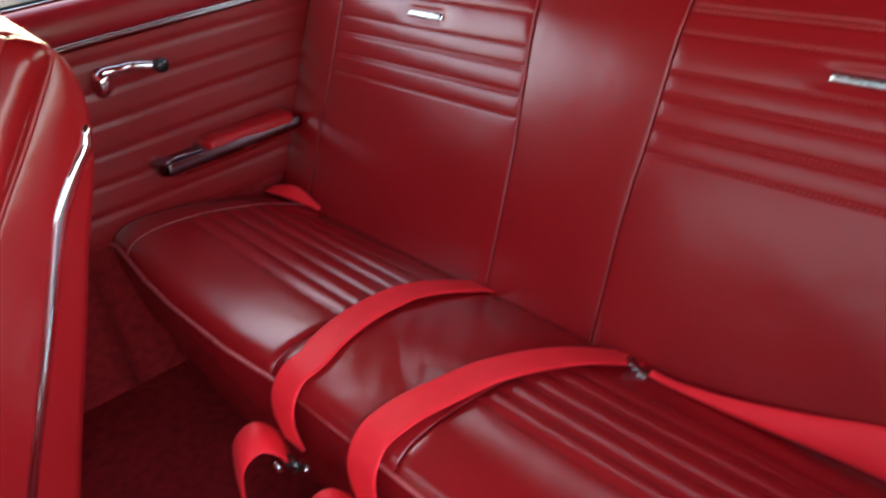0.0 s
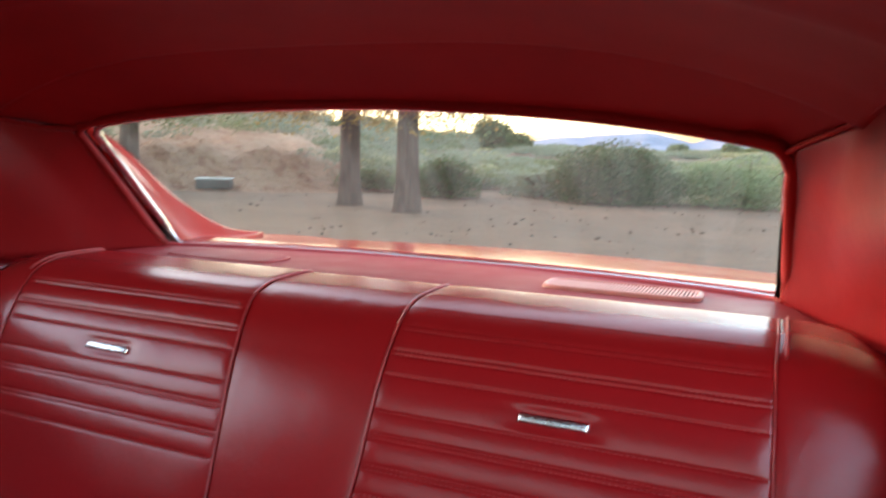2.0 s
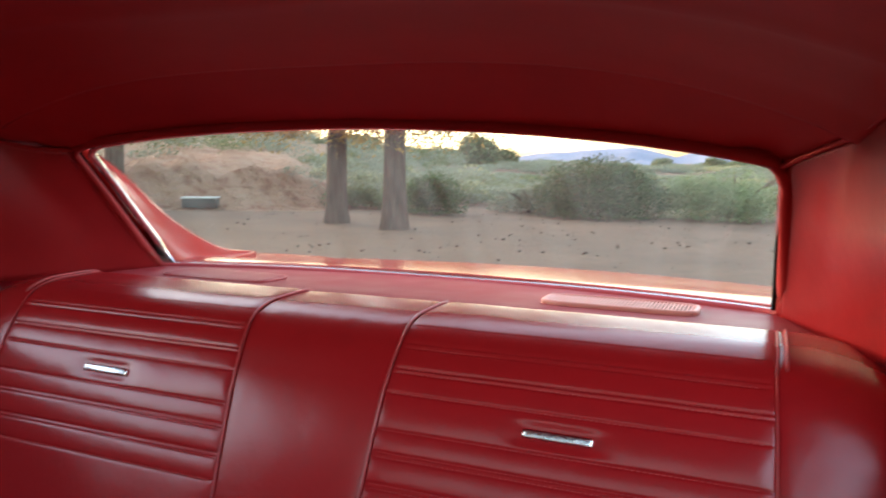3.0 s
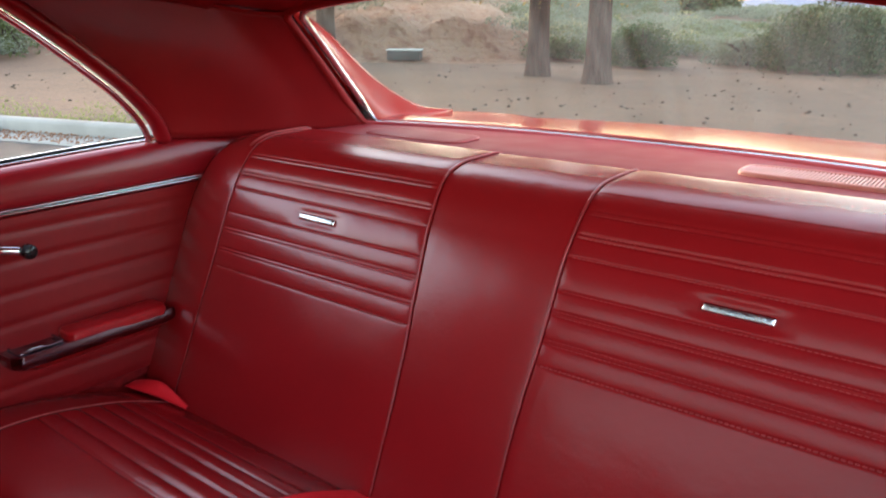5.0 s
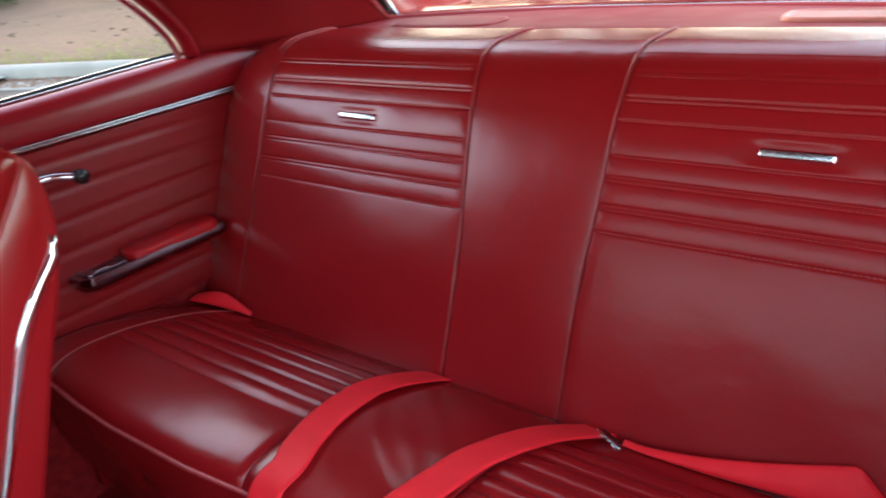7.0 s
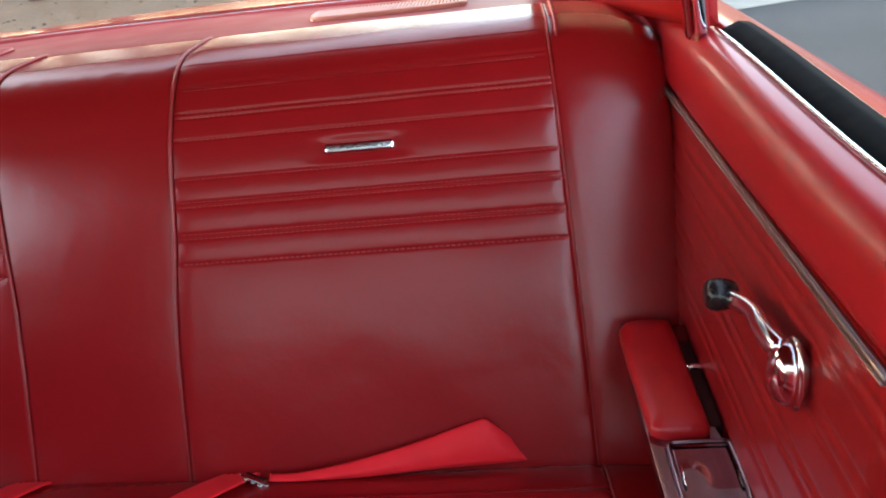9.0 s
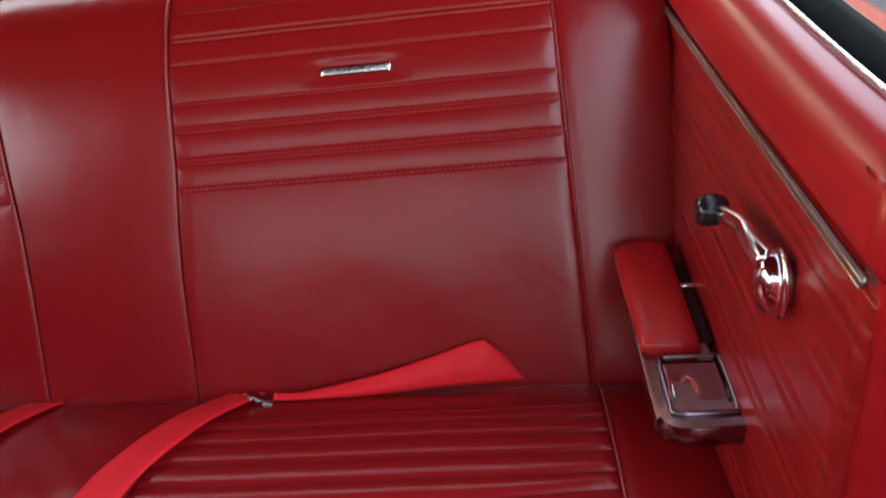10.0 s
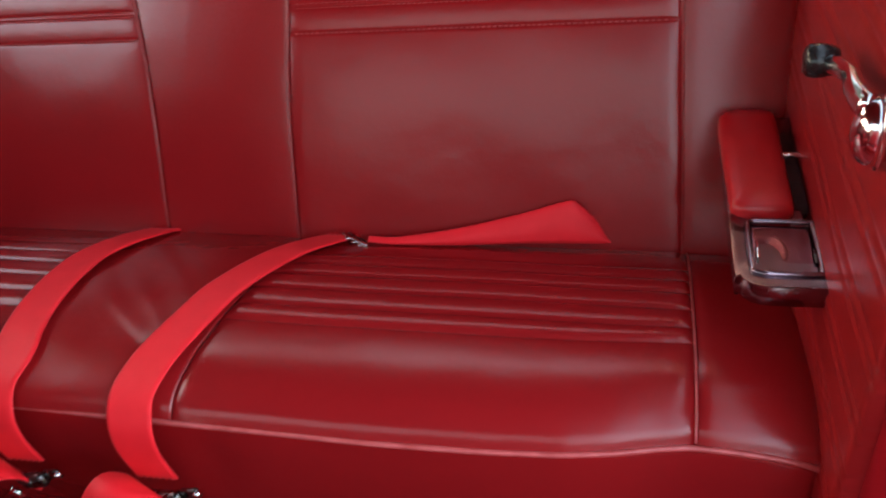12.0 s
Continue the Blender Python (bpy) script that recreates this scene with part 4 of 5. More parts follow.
armrest(1, (0.0, 0.0))
armrest(-1, (0.016, 0.004))


def crank(s):
    c = thing("window_crank", (0.65 * s, -0.39, 0.76), "chrome window crank with a black knob", "window crank", "window cranks on the side panels")
    bm = bmesh.new()
    bmesh.ops.create_uvsphere(bm, u_segments=28, v_segments=14, radius=1.0)
    bmesh.ops.scale(bm, vec=(0.003, 0.010, 0.010), verts=bm.verts)
    bmesh.ops.translate(bm, vec=(0.651 * s, -0.392, 0.764), verts=bm.verts)
    part("escutcheon", bm, chrome, c, "round chrome plate")
    # egg-shaped hub with the arm curving out of its upper end
    bm = bmesh.new()
    bmesh.ops.create_uvsphere(bm, u_segments=24, v_segments=16, radius=1.0)
    bmesh.ops.scale(bm, vec=(0.0135, 0.0145, 0.0215), verts=bm.verts)
    bmesh.ops.transform(bm, matrix=pose(0.6470 * s, -0.3915, 0.7625, -8, 0, 0), verts=bm.verts)
    part("hub", bm, chrome, c, "egg-shaped chrome hub")
    bm = bmesh.new()
    bmesh.ops.create_uvsphere(bm, u_segments=28, v_segments=12, radius=1.0)
    bmesh.ops.scale(bm, vec=(0.0040, 0.0165, 0.0242), verts=bm.verts)
    bmesh.ops.transform(bm, matrix=pose(0.6495 * s, -0.3915, 0.7625, -8, 0, 0), verts=bm.verts)
    part("rim", bm, chrome, c, "flat chrome rim")
    arm = smooth_line([(0.641 * s, -0.390, 0.778), (0.639 * s, -0.378, 0.778), (0.638 * s, -0.362, 0.7775), (0.639 * s, -0.345, 0.777), (0.637 * s, -0.328, 0.774), (0.633 * s, -0.312, 0.770)], 40)
    sc = np.interp(np.linspace(0, 1, 40), [0, 0.15, 0.35, 0.6, 1], [1.1, 1.05, 0.95, 0.85, 0.80])
    am = sweep("arm", arm, ring(0.0080, 14, 0.0062), chrome, c, "curved chrome arm", up=(-s, 0, 0.2), scale=sc)
    sweep("shaft", [(0.653 * s, -0.392, 0.765), (0.640 * s, -0.392, 0.765)], ring(0.008, 12), chrome, c, "chrome shaft")
    bm = bmesh.new()
    n = 18
    prev = None
    for x, r in ((0.6400, 0.004), (0.6395, 0.0078), (0.6360, 0.0102), (0.6310, 0.0116), (0.6250, 0.0120), (0.6205, 0.0110), (0.6180, 0.0086), (0.6172, 0.0)):
        ringv = [bm.verts.new((x * s, -0.302 + r * math.cos(2 * math.pi * k / n), 0.768 + r * math.sin(2 * math.pi * k / n))) for k in range(n)] if r else [bm.verts.new((x * s, -0.302, 0.768))]
        if prev:
            for k in range(n):
                if len(ringv) == n:
                    bm.faces.new((prev[k], prev[(k + 1) % n], ringv[(k + 1) % n], ringv[k]))
                else:
                    bm.faces.new((prev[k], prev[(k + 1) % n], ringv[0]))
        prev = ringv
    part("knob", bm, knob_mat, am, "black plastic knob")
    return c


crank(1)
crank(-1)

# ---------------------------------------------------------------- parcel shelf fittings
gr = thing("speaker_grille", (0.33, 0.29, 0.9), "red slotted plastic speaker grille on the parcel shelf, lightened for sheen", "speaker grille")


def pill(cx, cy, w, d, n=48, p=5.0):
    out = []
    for k in range(n):
        a = 2 * math.pi * k / n
        c, s_ = math.cos(a), math.sin(a)
        out.append((cx + w / 2 * math.copysign(abs(c) ** (2 / p), c), cy + d / 2 * math.copysign(abs(s_) ** (2 / p), s_)))
    return out


GX, GY, GW, GD, GZ = 0.332, 0.292, 0.216, 0.074, 0.8985
rows = [[(GX + (x - GX) * k, GY + (y - GY) * (1 - (1 - k) * GW / GD * 0.55), GZ + z) for k, z in ((1.0, 0.0), (1.0, 0.004), (0.985, 0.0065), (0.95, 0.007), (0.93, 0.0055), (0.925, 0.002))] for x, y in pill(GX, GY, GW, GD) + pill(GX, GY, GW, GD)[:1]]
sheet("rim", rows, grille_sheen_mat, gr, "moulded rim")
rbox("backing", (GW * 0.93, GD * 0.80, 0.002), (GX, GY, GZ + 0.0025), slot_mat, gr, "dark backing", 0.0005, 1)
for k in range(40):
    x = GX - GW * 0.45 + GW * 0.90 * k / 39
    rbox("slat", (0.0028, GD * 0.78, 0.004), (x, GY, GZ + 0.0040), grille_sheen_mat, gr, "", 0.0008, 1)
# vinyl covered blank plate at the other speaker place
blank = thing("speaker_cover", (-0.33, 0.29, 0.9), "flat red vinyl cover with a piped edge on the parcel shelf", "speaker cover")
cov = pill(-0.332, 0.270, 0.214, 0.090)
rows = [[(-0.332 + (x + 0.332) * k, 0.270 + (y - 0.270) * k, 0.8975 + z) for k, z in ((1.0, 0.0), (1.0, 0.003), (0.985, 0.005), (0.9, 0.0055), (0.4, 0.006), (0.0, 0.006))] for x, y in cov + cov[:1]]
sheet("pad", rows, shelf_vinyl, blank)
sweep("piping", [(x, y, 0.9005) for x, y in cov], ring(0.0022, 6), piping_mat, blank, "red piping", closed=True)

# ---------------------------------------------------------------- front passenger seat
fs = thing("front_seat", (-0.42, -0.75, 0.24), "dark red vinyl front seat with chrome side trim", "car seat")
REAR = smooth_line([(-0.590, 0.945), (-0.568, 0.932), (-0.556, 0.908), (-0.554, 0.868), (-0.567, 0.815), (-0.587, 0.765), (-0.602, 0.729), (-0.635, 0.642), (-0.684, 0.518), (-0.750, 0.340)], 60)
SEAM = smooth_line([(-0.600, 0.947), (-0.620, 0.922), (-0.645, 0.888), (-0.660, 0.862), (-0.692, 0.790), (-0.740, 0.660), (-0.790, 0.530), (-0.855, 0.340)], 60)
FRNT = smooth_line([(-0.606, 0.949), (-0.655, 0.945), (-0.705, 0.918), (-0.738, 0.868), (-0.770, 0.790), (-0.815, 0.660), (-0.860, 0.530), (-0.915, 0.340)], 60)
xs = np.concatenate([-0.160 - 0.06 * (1 - np.cos(np.linspace(0, math.pi / 2, 16))), np.linspace(-0.24, -0.60, 12), -0.61 - 0.05 * np.sin(np.linspace(0, math.pi / 2, 10))])
rows = []
for x in xs:
    u = min(1.0, (-0.160 - x) / 0.06, (x + 0.660) / 0.05)
    wf = math.sqrt(max(0.0, 1 - (1 - u) ** 2))
    q = min(1.0, max(0.0, (x + 0.190) / 0.030, (-0.630 - x) / 0.030))
    inset = 0.020 * (1 - math.sqrt(max(0.0, 1 - q * q)))
    crown = 0.018 * math.sin(math.pi * (x + 0.16) / -0.50)
    line = []
    for y, z in REAR[::-1]:
        line.append((x, y - inset, z - inset * float(smoothstep(0.88, 0.95, z)) + crown * float(smoothstep(0.70, 0.95, z))))
    for (y0, z0), (y1, z1) in zip(SEAM[1:], FRNT[1:]):
        y, z = y0 + (y1 - y0) * wf, z0 + (z1 - z0) * wf
        y -= 0.004 * noise.noise((x * 14, z * 6, 1.0)) * wf
        line.append((x, y, z - inset * float(smoothstep(0.90, 0.95, z)) + crown * float(smoothstep(0.70, 0.95, z))))
    rows.append(line)
sheet("backrest", rows, vinyl, fs, "padded red vinyl backrest", flip=True)
# the side between them, in two padded fields with piping along their edges
MIDL = smooth_line([(-0.592, 0.944), (-0.573, 0.935), (-0.568, 0.922), (-0.576, 0.909), (-0.617, 0.853), (-0.655, 0.805), (-0.683, 0.764), (-0.725, 0.680), (-0.770, 0.560), (-0.800, 0.470), (-0.835, 0.340)], 60)
for one, two, puff in ((REAR, MIDL, 0.006), (MIDL, SEAM, 0.015)):
    cap = []
    for k in np.linspace(0, 1, 14):
        line = []
        for j, (p0, p1) in enumerate(zip(one, two)):
            y, z = p0 * (1 - k) + p1 * k
            grow = min(1.0, float(np.linalg.norm(p1 - p0)) / 0.05)
            crease = 0.0012 * noise.noise((y * 30 + z * 12, z * 8, 2.0)) * math.sin(math.pi * k)
            line.append((-0.160 + grow * (puff * math.sin(math.pi * k) ** 0.8 + crease), y, z))
        cap.append(line)
    sheet("side_gusset", cap, vinyl, fs, "padded red vinyl side", back=(-0.02, 0, 0))
CHR = smooth_line([(-0.563, 0.856), (-0.567, 0.838), (-0.588, 0.814), (-0.614, 0.778), (-0.641, 0.722), (-0.666, 0.668), (-0.703, 0.589), (-0.734, 0.525), (-0.805, 0.360)], 60)
sweep("chrome_trim", [(-0.1560, y, z) for y, z in CHR], ring(0.0050, 10, 0.0065), chrome, fs, "curved chrome side trim", scale=np.interp(np.linspace(0, 1, 60), [0, 0.05, 0.12, 1], [0.4, 0.9, 1.1, 0.85]))
# moulded shell behind the chrome line
sh = []
for k in np.linspace(0, 1, 40):
    z = 0.845 + (0.345 - 0.845) * k
    yc = float(np.interp(z, CHR[::-1, 1], CHR[::-1, 0]))
    yr = float(np.interp(z, REAR[::-1, 1], REAR[::-1, 0])) + 0.003
    yc = min(yc, yr - 0.002)
    sh.append([(-0.1585, yc, z), (-0.1575, (yc + yr) / 2, z), (-0.1600, yr - 0.004, z), (-0.1680, yr, z), (-0.40, yr + 0.004, z), (-0.640, yr, z), (-0.655, yr - 0.012, z)])
sheet("back_shell", sh, shell_mat, fs, "bright red moulded back shell", back=(0.0, -0.004, 0), flip=False)
for a in (MIDL[2:56], SEAM[:56]):
    sweep("piping", [(-0.1585, y, z) for y, z in a], ring(0.0024, 8), piping_mat, fs, "red piping", up=(1, 0, 0))
rbox("seat_cushion", (0.50, 0.46, 0.16), (-0.41, -1.02, 0.42), vinyl, fs, "red vinyl seat cushion", 0.05, 4)
rbox("seat_base", (0.46, 0.42, 0.14), (-0.41, -1.02, 0.28), shell_mat, fs, "", 0.02, 2)

# driver's seat with its back folded forwards; unseen, added to darken reflections
ds = thing("front_seat", (0.41, -0.98, 0.24), "dark red vinyl driver's seat with its back folded forwards, added unseen to darken reflections", "car seat")
rbox("seat_cushion", (0.48, 0.46, 0.16), (0.41, -1.02, 0.42), vinyl, ds, "red vinyl seat cushion", 0.05, 4)
rbox("seat_base", (0.44, 0.42, 0.14), (0.41, -1.02, 0.28), shell_mat, ds, "", 0.02, 2)
rbox("backrest", (0.46, 0.56, 0.13), (0.41, -1.14, 0.710), vinyl, ds, "folded red vinyl backrest", 0.05, 4, pose(0, 0, 0, -45, 0, 0))


# ---------------------------------------------------------------- car body outside
body = thing("car_body", (0, 0.6, 0.0), "glossy red coupe body with a long boot lid", "car")
rows = []
for x in np.linspace(-0.80, 0.80, 60):
    line = []
    for y in np.linspace(0.0, 1.0, 40):
        xb = min(abs(x), 0.528)
        y0 = win_bottom(xb)[1] + 0.040
        yy_ = y0 + (1.22 - y0) * y
        d = max(0.0, yy_ - 0.42)
        z = 0.903 - 0.055 * d - 0.06 * d * d - 0.010 * (x / 0.5) ** 2 * float(smoothstep(0.42, 0.7, yy_)) - 0.004 * float(smoothstep(0.5, 0.40, yy_))
        z += 0.012 * float(smoothstep(0.60, 0.76, abs(x))) * float(smoothstep(0.5, 0.9, yy_))
        if y > 0.97:
            z -= 0.05 * (y - 0.97) / 0.03
        line.append((x, yy_, z))
    rows.append(line)
sheet("boot_lid", rows, deck_paint, body, "glossy red boot lid", back=(0, 0, -0.03))
for s in (-1, 1):
    # flying buttress beside the recessed window
    W = smooth_line([(p[0] + 0.010, p[1] + 0.040, p[2] + 0.006) for p in WIN_SIDE], 24)
    E_ = smooth_line([(0.662, 0.800, 0.872), (0.645, 0.640, 0.900), (0.615, 0.460, 0.974), (0.596, 0.310, 1.072), (0.570, 0.190, 1.126)], 24)
    O = smooth_line([(0.80, 0.840, 0.846), (0.79, 0.620, 0.866), (0.76, 0.400, 0.900), (0.70, 0.200, 1.020), (0.655, 0.060, 1.130)], 24)
    rows = np.concatenate([np.linspace(W, E_, 10) + np.array([0, 0, 1])[None, None] * (-0.006 * np.sin(np.linspace(0, math.pi, 10)))[:, None, None], np.linspace(E_, O, 10)[1:]], 0)
    sheet("buttress", mirror(rows, s), deck_paint, body, "red painted buttress beside the rear window", back=(0.0, 0.004, -0.02), flip=s > 0)
    # shoulder below the side windows
    prof = smooth_line([(0.722, 0.888), (0.745, 0.879), (0.790, 0.858), (0.838, 0.826), (0.877, 0.778), (0.897, 0.700), (0.900, 0.560), (0.890, 0.420), (0.865, 0.280)], 40)
    y0, y1 = (-0.505, 1.22) if s > 0 else (-1.80, 1.22)
    rows = [[(s * x, y, z - 0.012 * float(smoothstep(-0.1, -0.5, y)) - 0.090 * max(0.0, (y - 0.40) / 0.84) ** 1.1 - 0.004) for x, z in prof] for y in np.linspace(y0, y1, 60)]
    sheet("side_panel", rows, deck_paint, body, "red painted outer flank", back=(-0.02 * s, 0, 0), flip=s < 0)
us = np.linspace(-1, 1, 41)
rows = []
for y in np.concatenate([[0.23, 0.20], np.linspace(0.17, -1.18, 40)]):
    yy_ = min(y, 0.19)
    rows.append([((head_x(yy_) + 0.045) * u, y - 0.02 * abs(u) ** 2, float(head_z(head_x(yy_) * u, yy_)) + 0.035) for u in us])
sheet("roof_panel", rows, deck_paint, body, "red painted roof", back=(0, 0, 0.01))
rbox("rear_panel", (1.74, 0.04, 0.46), (0, 1.21, 0.53), deck_paint, body, "red painted rear panel", 0.01, 2)

# ---------------------------------------------------------------- outside: ground and terrain
K0, E1, E2 = np.array([0.0, 5.05]), np.array([0.9629, 0.2696]), np.array([-0.2696, 0.9629])


def ridge_elev(az):
    """Elevation of the near hills' skyline, in degrees, by the bearing from straight behind the car."""
    return np.interp(az, [-180, -110, -80, -60, -46, -38, -33, -28, -24, -18, -10, 0, 10, 60, 180], [0.0, 0.3, 1.0, 2.6, 4.2, 3.6, 1.9, 0.9, 0.4, 0.1, -0.1, -0.2, -0.2, 0.0, 0.0])


def ground_z(x, y):
    b = (x - K0[0]) * E2[0] + (y - K0[1]) * E2[1]
    if b < 0:
        return -0.064
    r = math.hypot(x - 0.5, y + 0.8)
    az = math.degrees(math.atan2(x - 0.5, y + 0.8))
    el = float(ridge_elev(az))
    hz = 1.1 + 95 * math.tan(math.radians(el))
    z = 0.08 + 0.02 * noise.noise((x * 0.5, y * 0.5, 0)) * min(1, b)
    r0 = 17.0 + 0.8 * noise.noise((az * 0.15, 0, 0))
    left = float(smoothstep(-27, -36, az)) * float(smoothstep(-62, -54, az))
    bank = 1.0 * left * float(smoothstep(r0, r0 + 2.2, r)) * (1 + 0.25 * noise.noise((az * 0.6, r * 0.2, 4)))
    gully = -0.75 * left * abs(noise.noise((az * 0.75, r * 0.12, 2.0))) * float(smoothstep(r0, r0 + 1.5, r)) * float(smoothstep(r0 + 9, r0 + 2, r))
    hill = max(0.0, hz - 1.0 * left - 0.1) * float(smoothstep(16, 95, r)) ** 1.0
    far = float(smoothstep(110, 260, r))
    return (z + bank + gully + hill) * (1 - far) + 0.0 * far + 0.5 * noise.noise((x * 0.05, y * 0.05, 7)) * float(smoothstep(20, 50, r)) * (1 - far)


av = np.concatenate([-np.geomspace(3000, 40, 24), np.linspace(-38, 16, 150), np.geomspace(18, 3000, 22)])
bv = np.concatenate([-np.geomspace(3000, 6, 16), [-3, -1, -0.3, -0.08, -0.075, 0.0], np.linspace(0.3, 26, 90), np.geomspace(27, 3200, 40)])
rows = []
for a in av:
    line = []
    for b in bv:
        p = K0 + E1 * a + E2 * b
        line.append((p[0], p[1], ground_z(p[0], p[1]) if b >= -0.075 else -0.064))
    rows.append(line)
ground = tagged(sheet("ground", rows, dirt), "dry bare dirt rising into brushy hills", "ground", kind="structure")

ground.data.materials.append(bank_mat)
for p in ground.data.polygons:
    c = p.center
    r, az = math.hypot(c.x - 0.5, c.y + 0.8), math.degrees(math.atan2(c.x - 0.5, c.y + 0.8))
    if 16.8 + 0.5 * noise.noise((az * 0.5, 1, 0)) < r < 60 and -58 < az < -26 + 2 * noise.noise((r * 0.3, 5, 0)):
        p.material_index = 1


def strip(name, b0, b1, z, mat, a0, a1, label, cat, thick):
    P = [[tuple(K0 + E1 * a + E2 * b) + (z,) for b in np.linspace(b0, b1, 8)] for a in np.linspace(a0, a1, 60)]
    return tagged(sheet(name, P, mat, back=(0, 0, -thick)), label, cat, kind="structure")


strip("road", -40, -0.60, -0.050, asphalt, -70, 60, "dark grey asphalt car park", "asphalt", 0.012)
strip("pavement_gutter", -0.60, -0.155, -0.042, concrete, -70, 60, "pale concrete gutter", "gutter", 0.02)
kp = [(-0.155, -0.06), (-0.150, 0.05), (-0.140, 0.075), (-0.120, 0.088), (-0.02, 0.092), (0.0, 0.085), (0.0, -0.06)]
for k, a in enumerate(np.arange(-30, 12, 3.0)):
    P = []
    for q in np.linspace(a + 0.004, a + 2.996, 4):
        P.append([tuple(K0 + E1 * q + E2 * b) + (z,) for b, z in kp])
    ob = sheet("kerb", P, concrete, flip=True)
    tagged(ob, "pale concrete kerb stone", "kerb", "kerb stones", "structure")


q = K0 + E1 * -9.08 + E2 * -0.30
stop = thing("wheel_stop", (q[0], q[1], -0.05), "pale concrete wheel stop lying along the kerb", "wheel stop")
rows = []
for k in np.linspace(-0.90, 0.90, 12):
    end = min(1.0, (0.90 - abs(k)) / 0.05 + 0.55)
    c = q + E1 * k
    rows.append([tuple(c + E2 * b) + (-0.046 + z * end,) for b, z in ((-0.085, 0.0), (-0.080, 0.06), (-0.058, 0.098), (0.0, 0.106), (0.058, 0.098), (0.080, 0.06), (0.085, 0.0))])
sheet("block", rows, concrete, stop, back=(0, 0, -0.006), flip=True)
for b in (-0.62, 0.62):
    c = q + E1 * b
    rbox("anchor_bolt", (0.022, 0.022, 0.010), (c[0], c[1], 0.062), steel, stop, "rusty anchor bolt", 0.003, 2)
P = [[tuple(K0 + E1 * a + E2 * b) + (-0.045,) for b in np.linspace(-5.2, -0.62, 12)] for a in (-9.98, -9.88)]
tagged(sheet("road_marking", P, line_paint, back=(0, 0, -0.004), flip=True), "faded white painted parking bay line", "road marking", kind="structure")
rows = [[(0.5 + 22.6 * math.sin(math.radians(a)), -0.8 + 22.6 * math.cos(math.radians(a)), z) for z in np.linspace(0.0, 0.95, 4)] for a in np.linspace(-80, -70.3, 12)]
tagged(sheet("wall_far", rows, house_wall, back=(-0.2, 0.07, 0), flip=False), "low white plastered wall beyond the dirt", "wall", kind="structure")


def leaves(name, centres, sizes, mat, seed, up=0.3, aspect=0.45):
    """Many small pointed leaves at given places, as one mesh."""
    rng = np.random.default_rng(seed)
    n = len(centres)
    d = rng.normal(size=(n, 3))
    d[:, 2] = d[:, 2] * 0.7 + up
    d /= np.linalg.norm(d, axis=1)[:, None]
    o = np.cross(d, rng.normal(size=(n, 3)))
    o /= np.linalg.norm(o, axis=1)[:, None] + 1e-9
    L = sizes[:, None]
    c = np.asarray(centres)
    V = np.stack([c - d * L * 0.5, c + o * L * aspect * 0.5, c + d * L * 0.5, c - o * L * aspect * 0.5], 1).reshape(-1, 3)
    F = np.arange(4 * n).reshape(n, 4)
    return V, F


def cloud(rng, n, centre, radii, lobes=9, shell=0.55):
    """Places of leaves in an uneven crown made of several lobes."""
    c, r = np.asarray(centre, float), np.asarray(radii, float)
    lc = rng.normal(size=(lobes, 3))
    lc /= np.linalg.norm(lc, axis=1)[:, None]
    lc[:, 2] = np.abs(lc[:, 2]) * 0.9 - 0.15
    lc = lc * rng.uniform(0.35, 0.75, (lobes, 1))
    lr = rng.uniform(0.32, 0.60, lobes)
    k = rng.integers(0, lobes, n)
    q = rng.normal(size=(n, 3))
    q /= np.linalg.norm(q, axis=1)[:, None]
    q *= (shell + (1 - shell) * rng.random(n))[:, None] ** 0.7
    return c + (lc[k] + q * lr[k][:, None]) * r


def bush(name, x, y, w, h, mat, seed, n, leaf, label, droop=0.0):
    z0 = ground_z(x, y)
    rng = np.random.default_rng(seed)
    b = thing(name, (x, y, z0), label, "bush")
    c = cloud(rng, n, (x, y, z0 + h * 0.34), (w * 0.5, w * 0.42, h * 0.62), 22)
    low = rng.random(n) < 0.3
    a = rng.uniform(0, 6.28, n)
    q = np.sqrt(rng.random(n))
    skirt = np.column_stack([x + np.cos(a) * q * w * 0.52, y + np.sin(a) * q * w * 0.44, z0 + h * 0.45 * rng.random(n)])
    c[low] = skirt[low]
    c[:, 2] = np.maximum(c[:, 2], z0 + 0.02 + 0.06 * rng.random(n))
    V, F = leaves("", c, leaf * rng.uniform(0.6, 1.4, n), mat, seed + 1)
    raw("crown", V, F, mat, b, smooth=False)
    for k in range(7):
        a = rng.uniform(0, 6.28)
        e = np.array([x + math.cos(a) * w * 0.28, y + math.sin(a) * w * 0.22, z0 + h * rng.uniform(0.5, 0.8)])
        sweep("stem", smooth_line([(x + math.cos(a) * 0.05, y + math.sin(a) * 0.05, z0 - 0.03), (np.array([x, y, z0]) + e) / 2 + np.array([0, 0, h * 0.1]), e], 8), ring(0.02, 6), bark, b, scale=np.linspace(1, 0.35, 8))
    return b


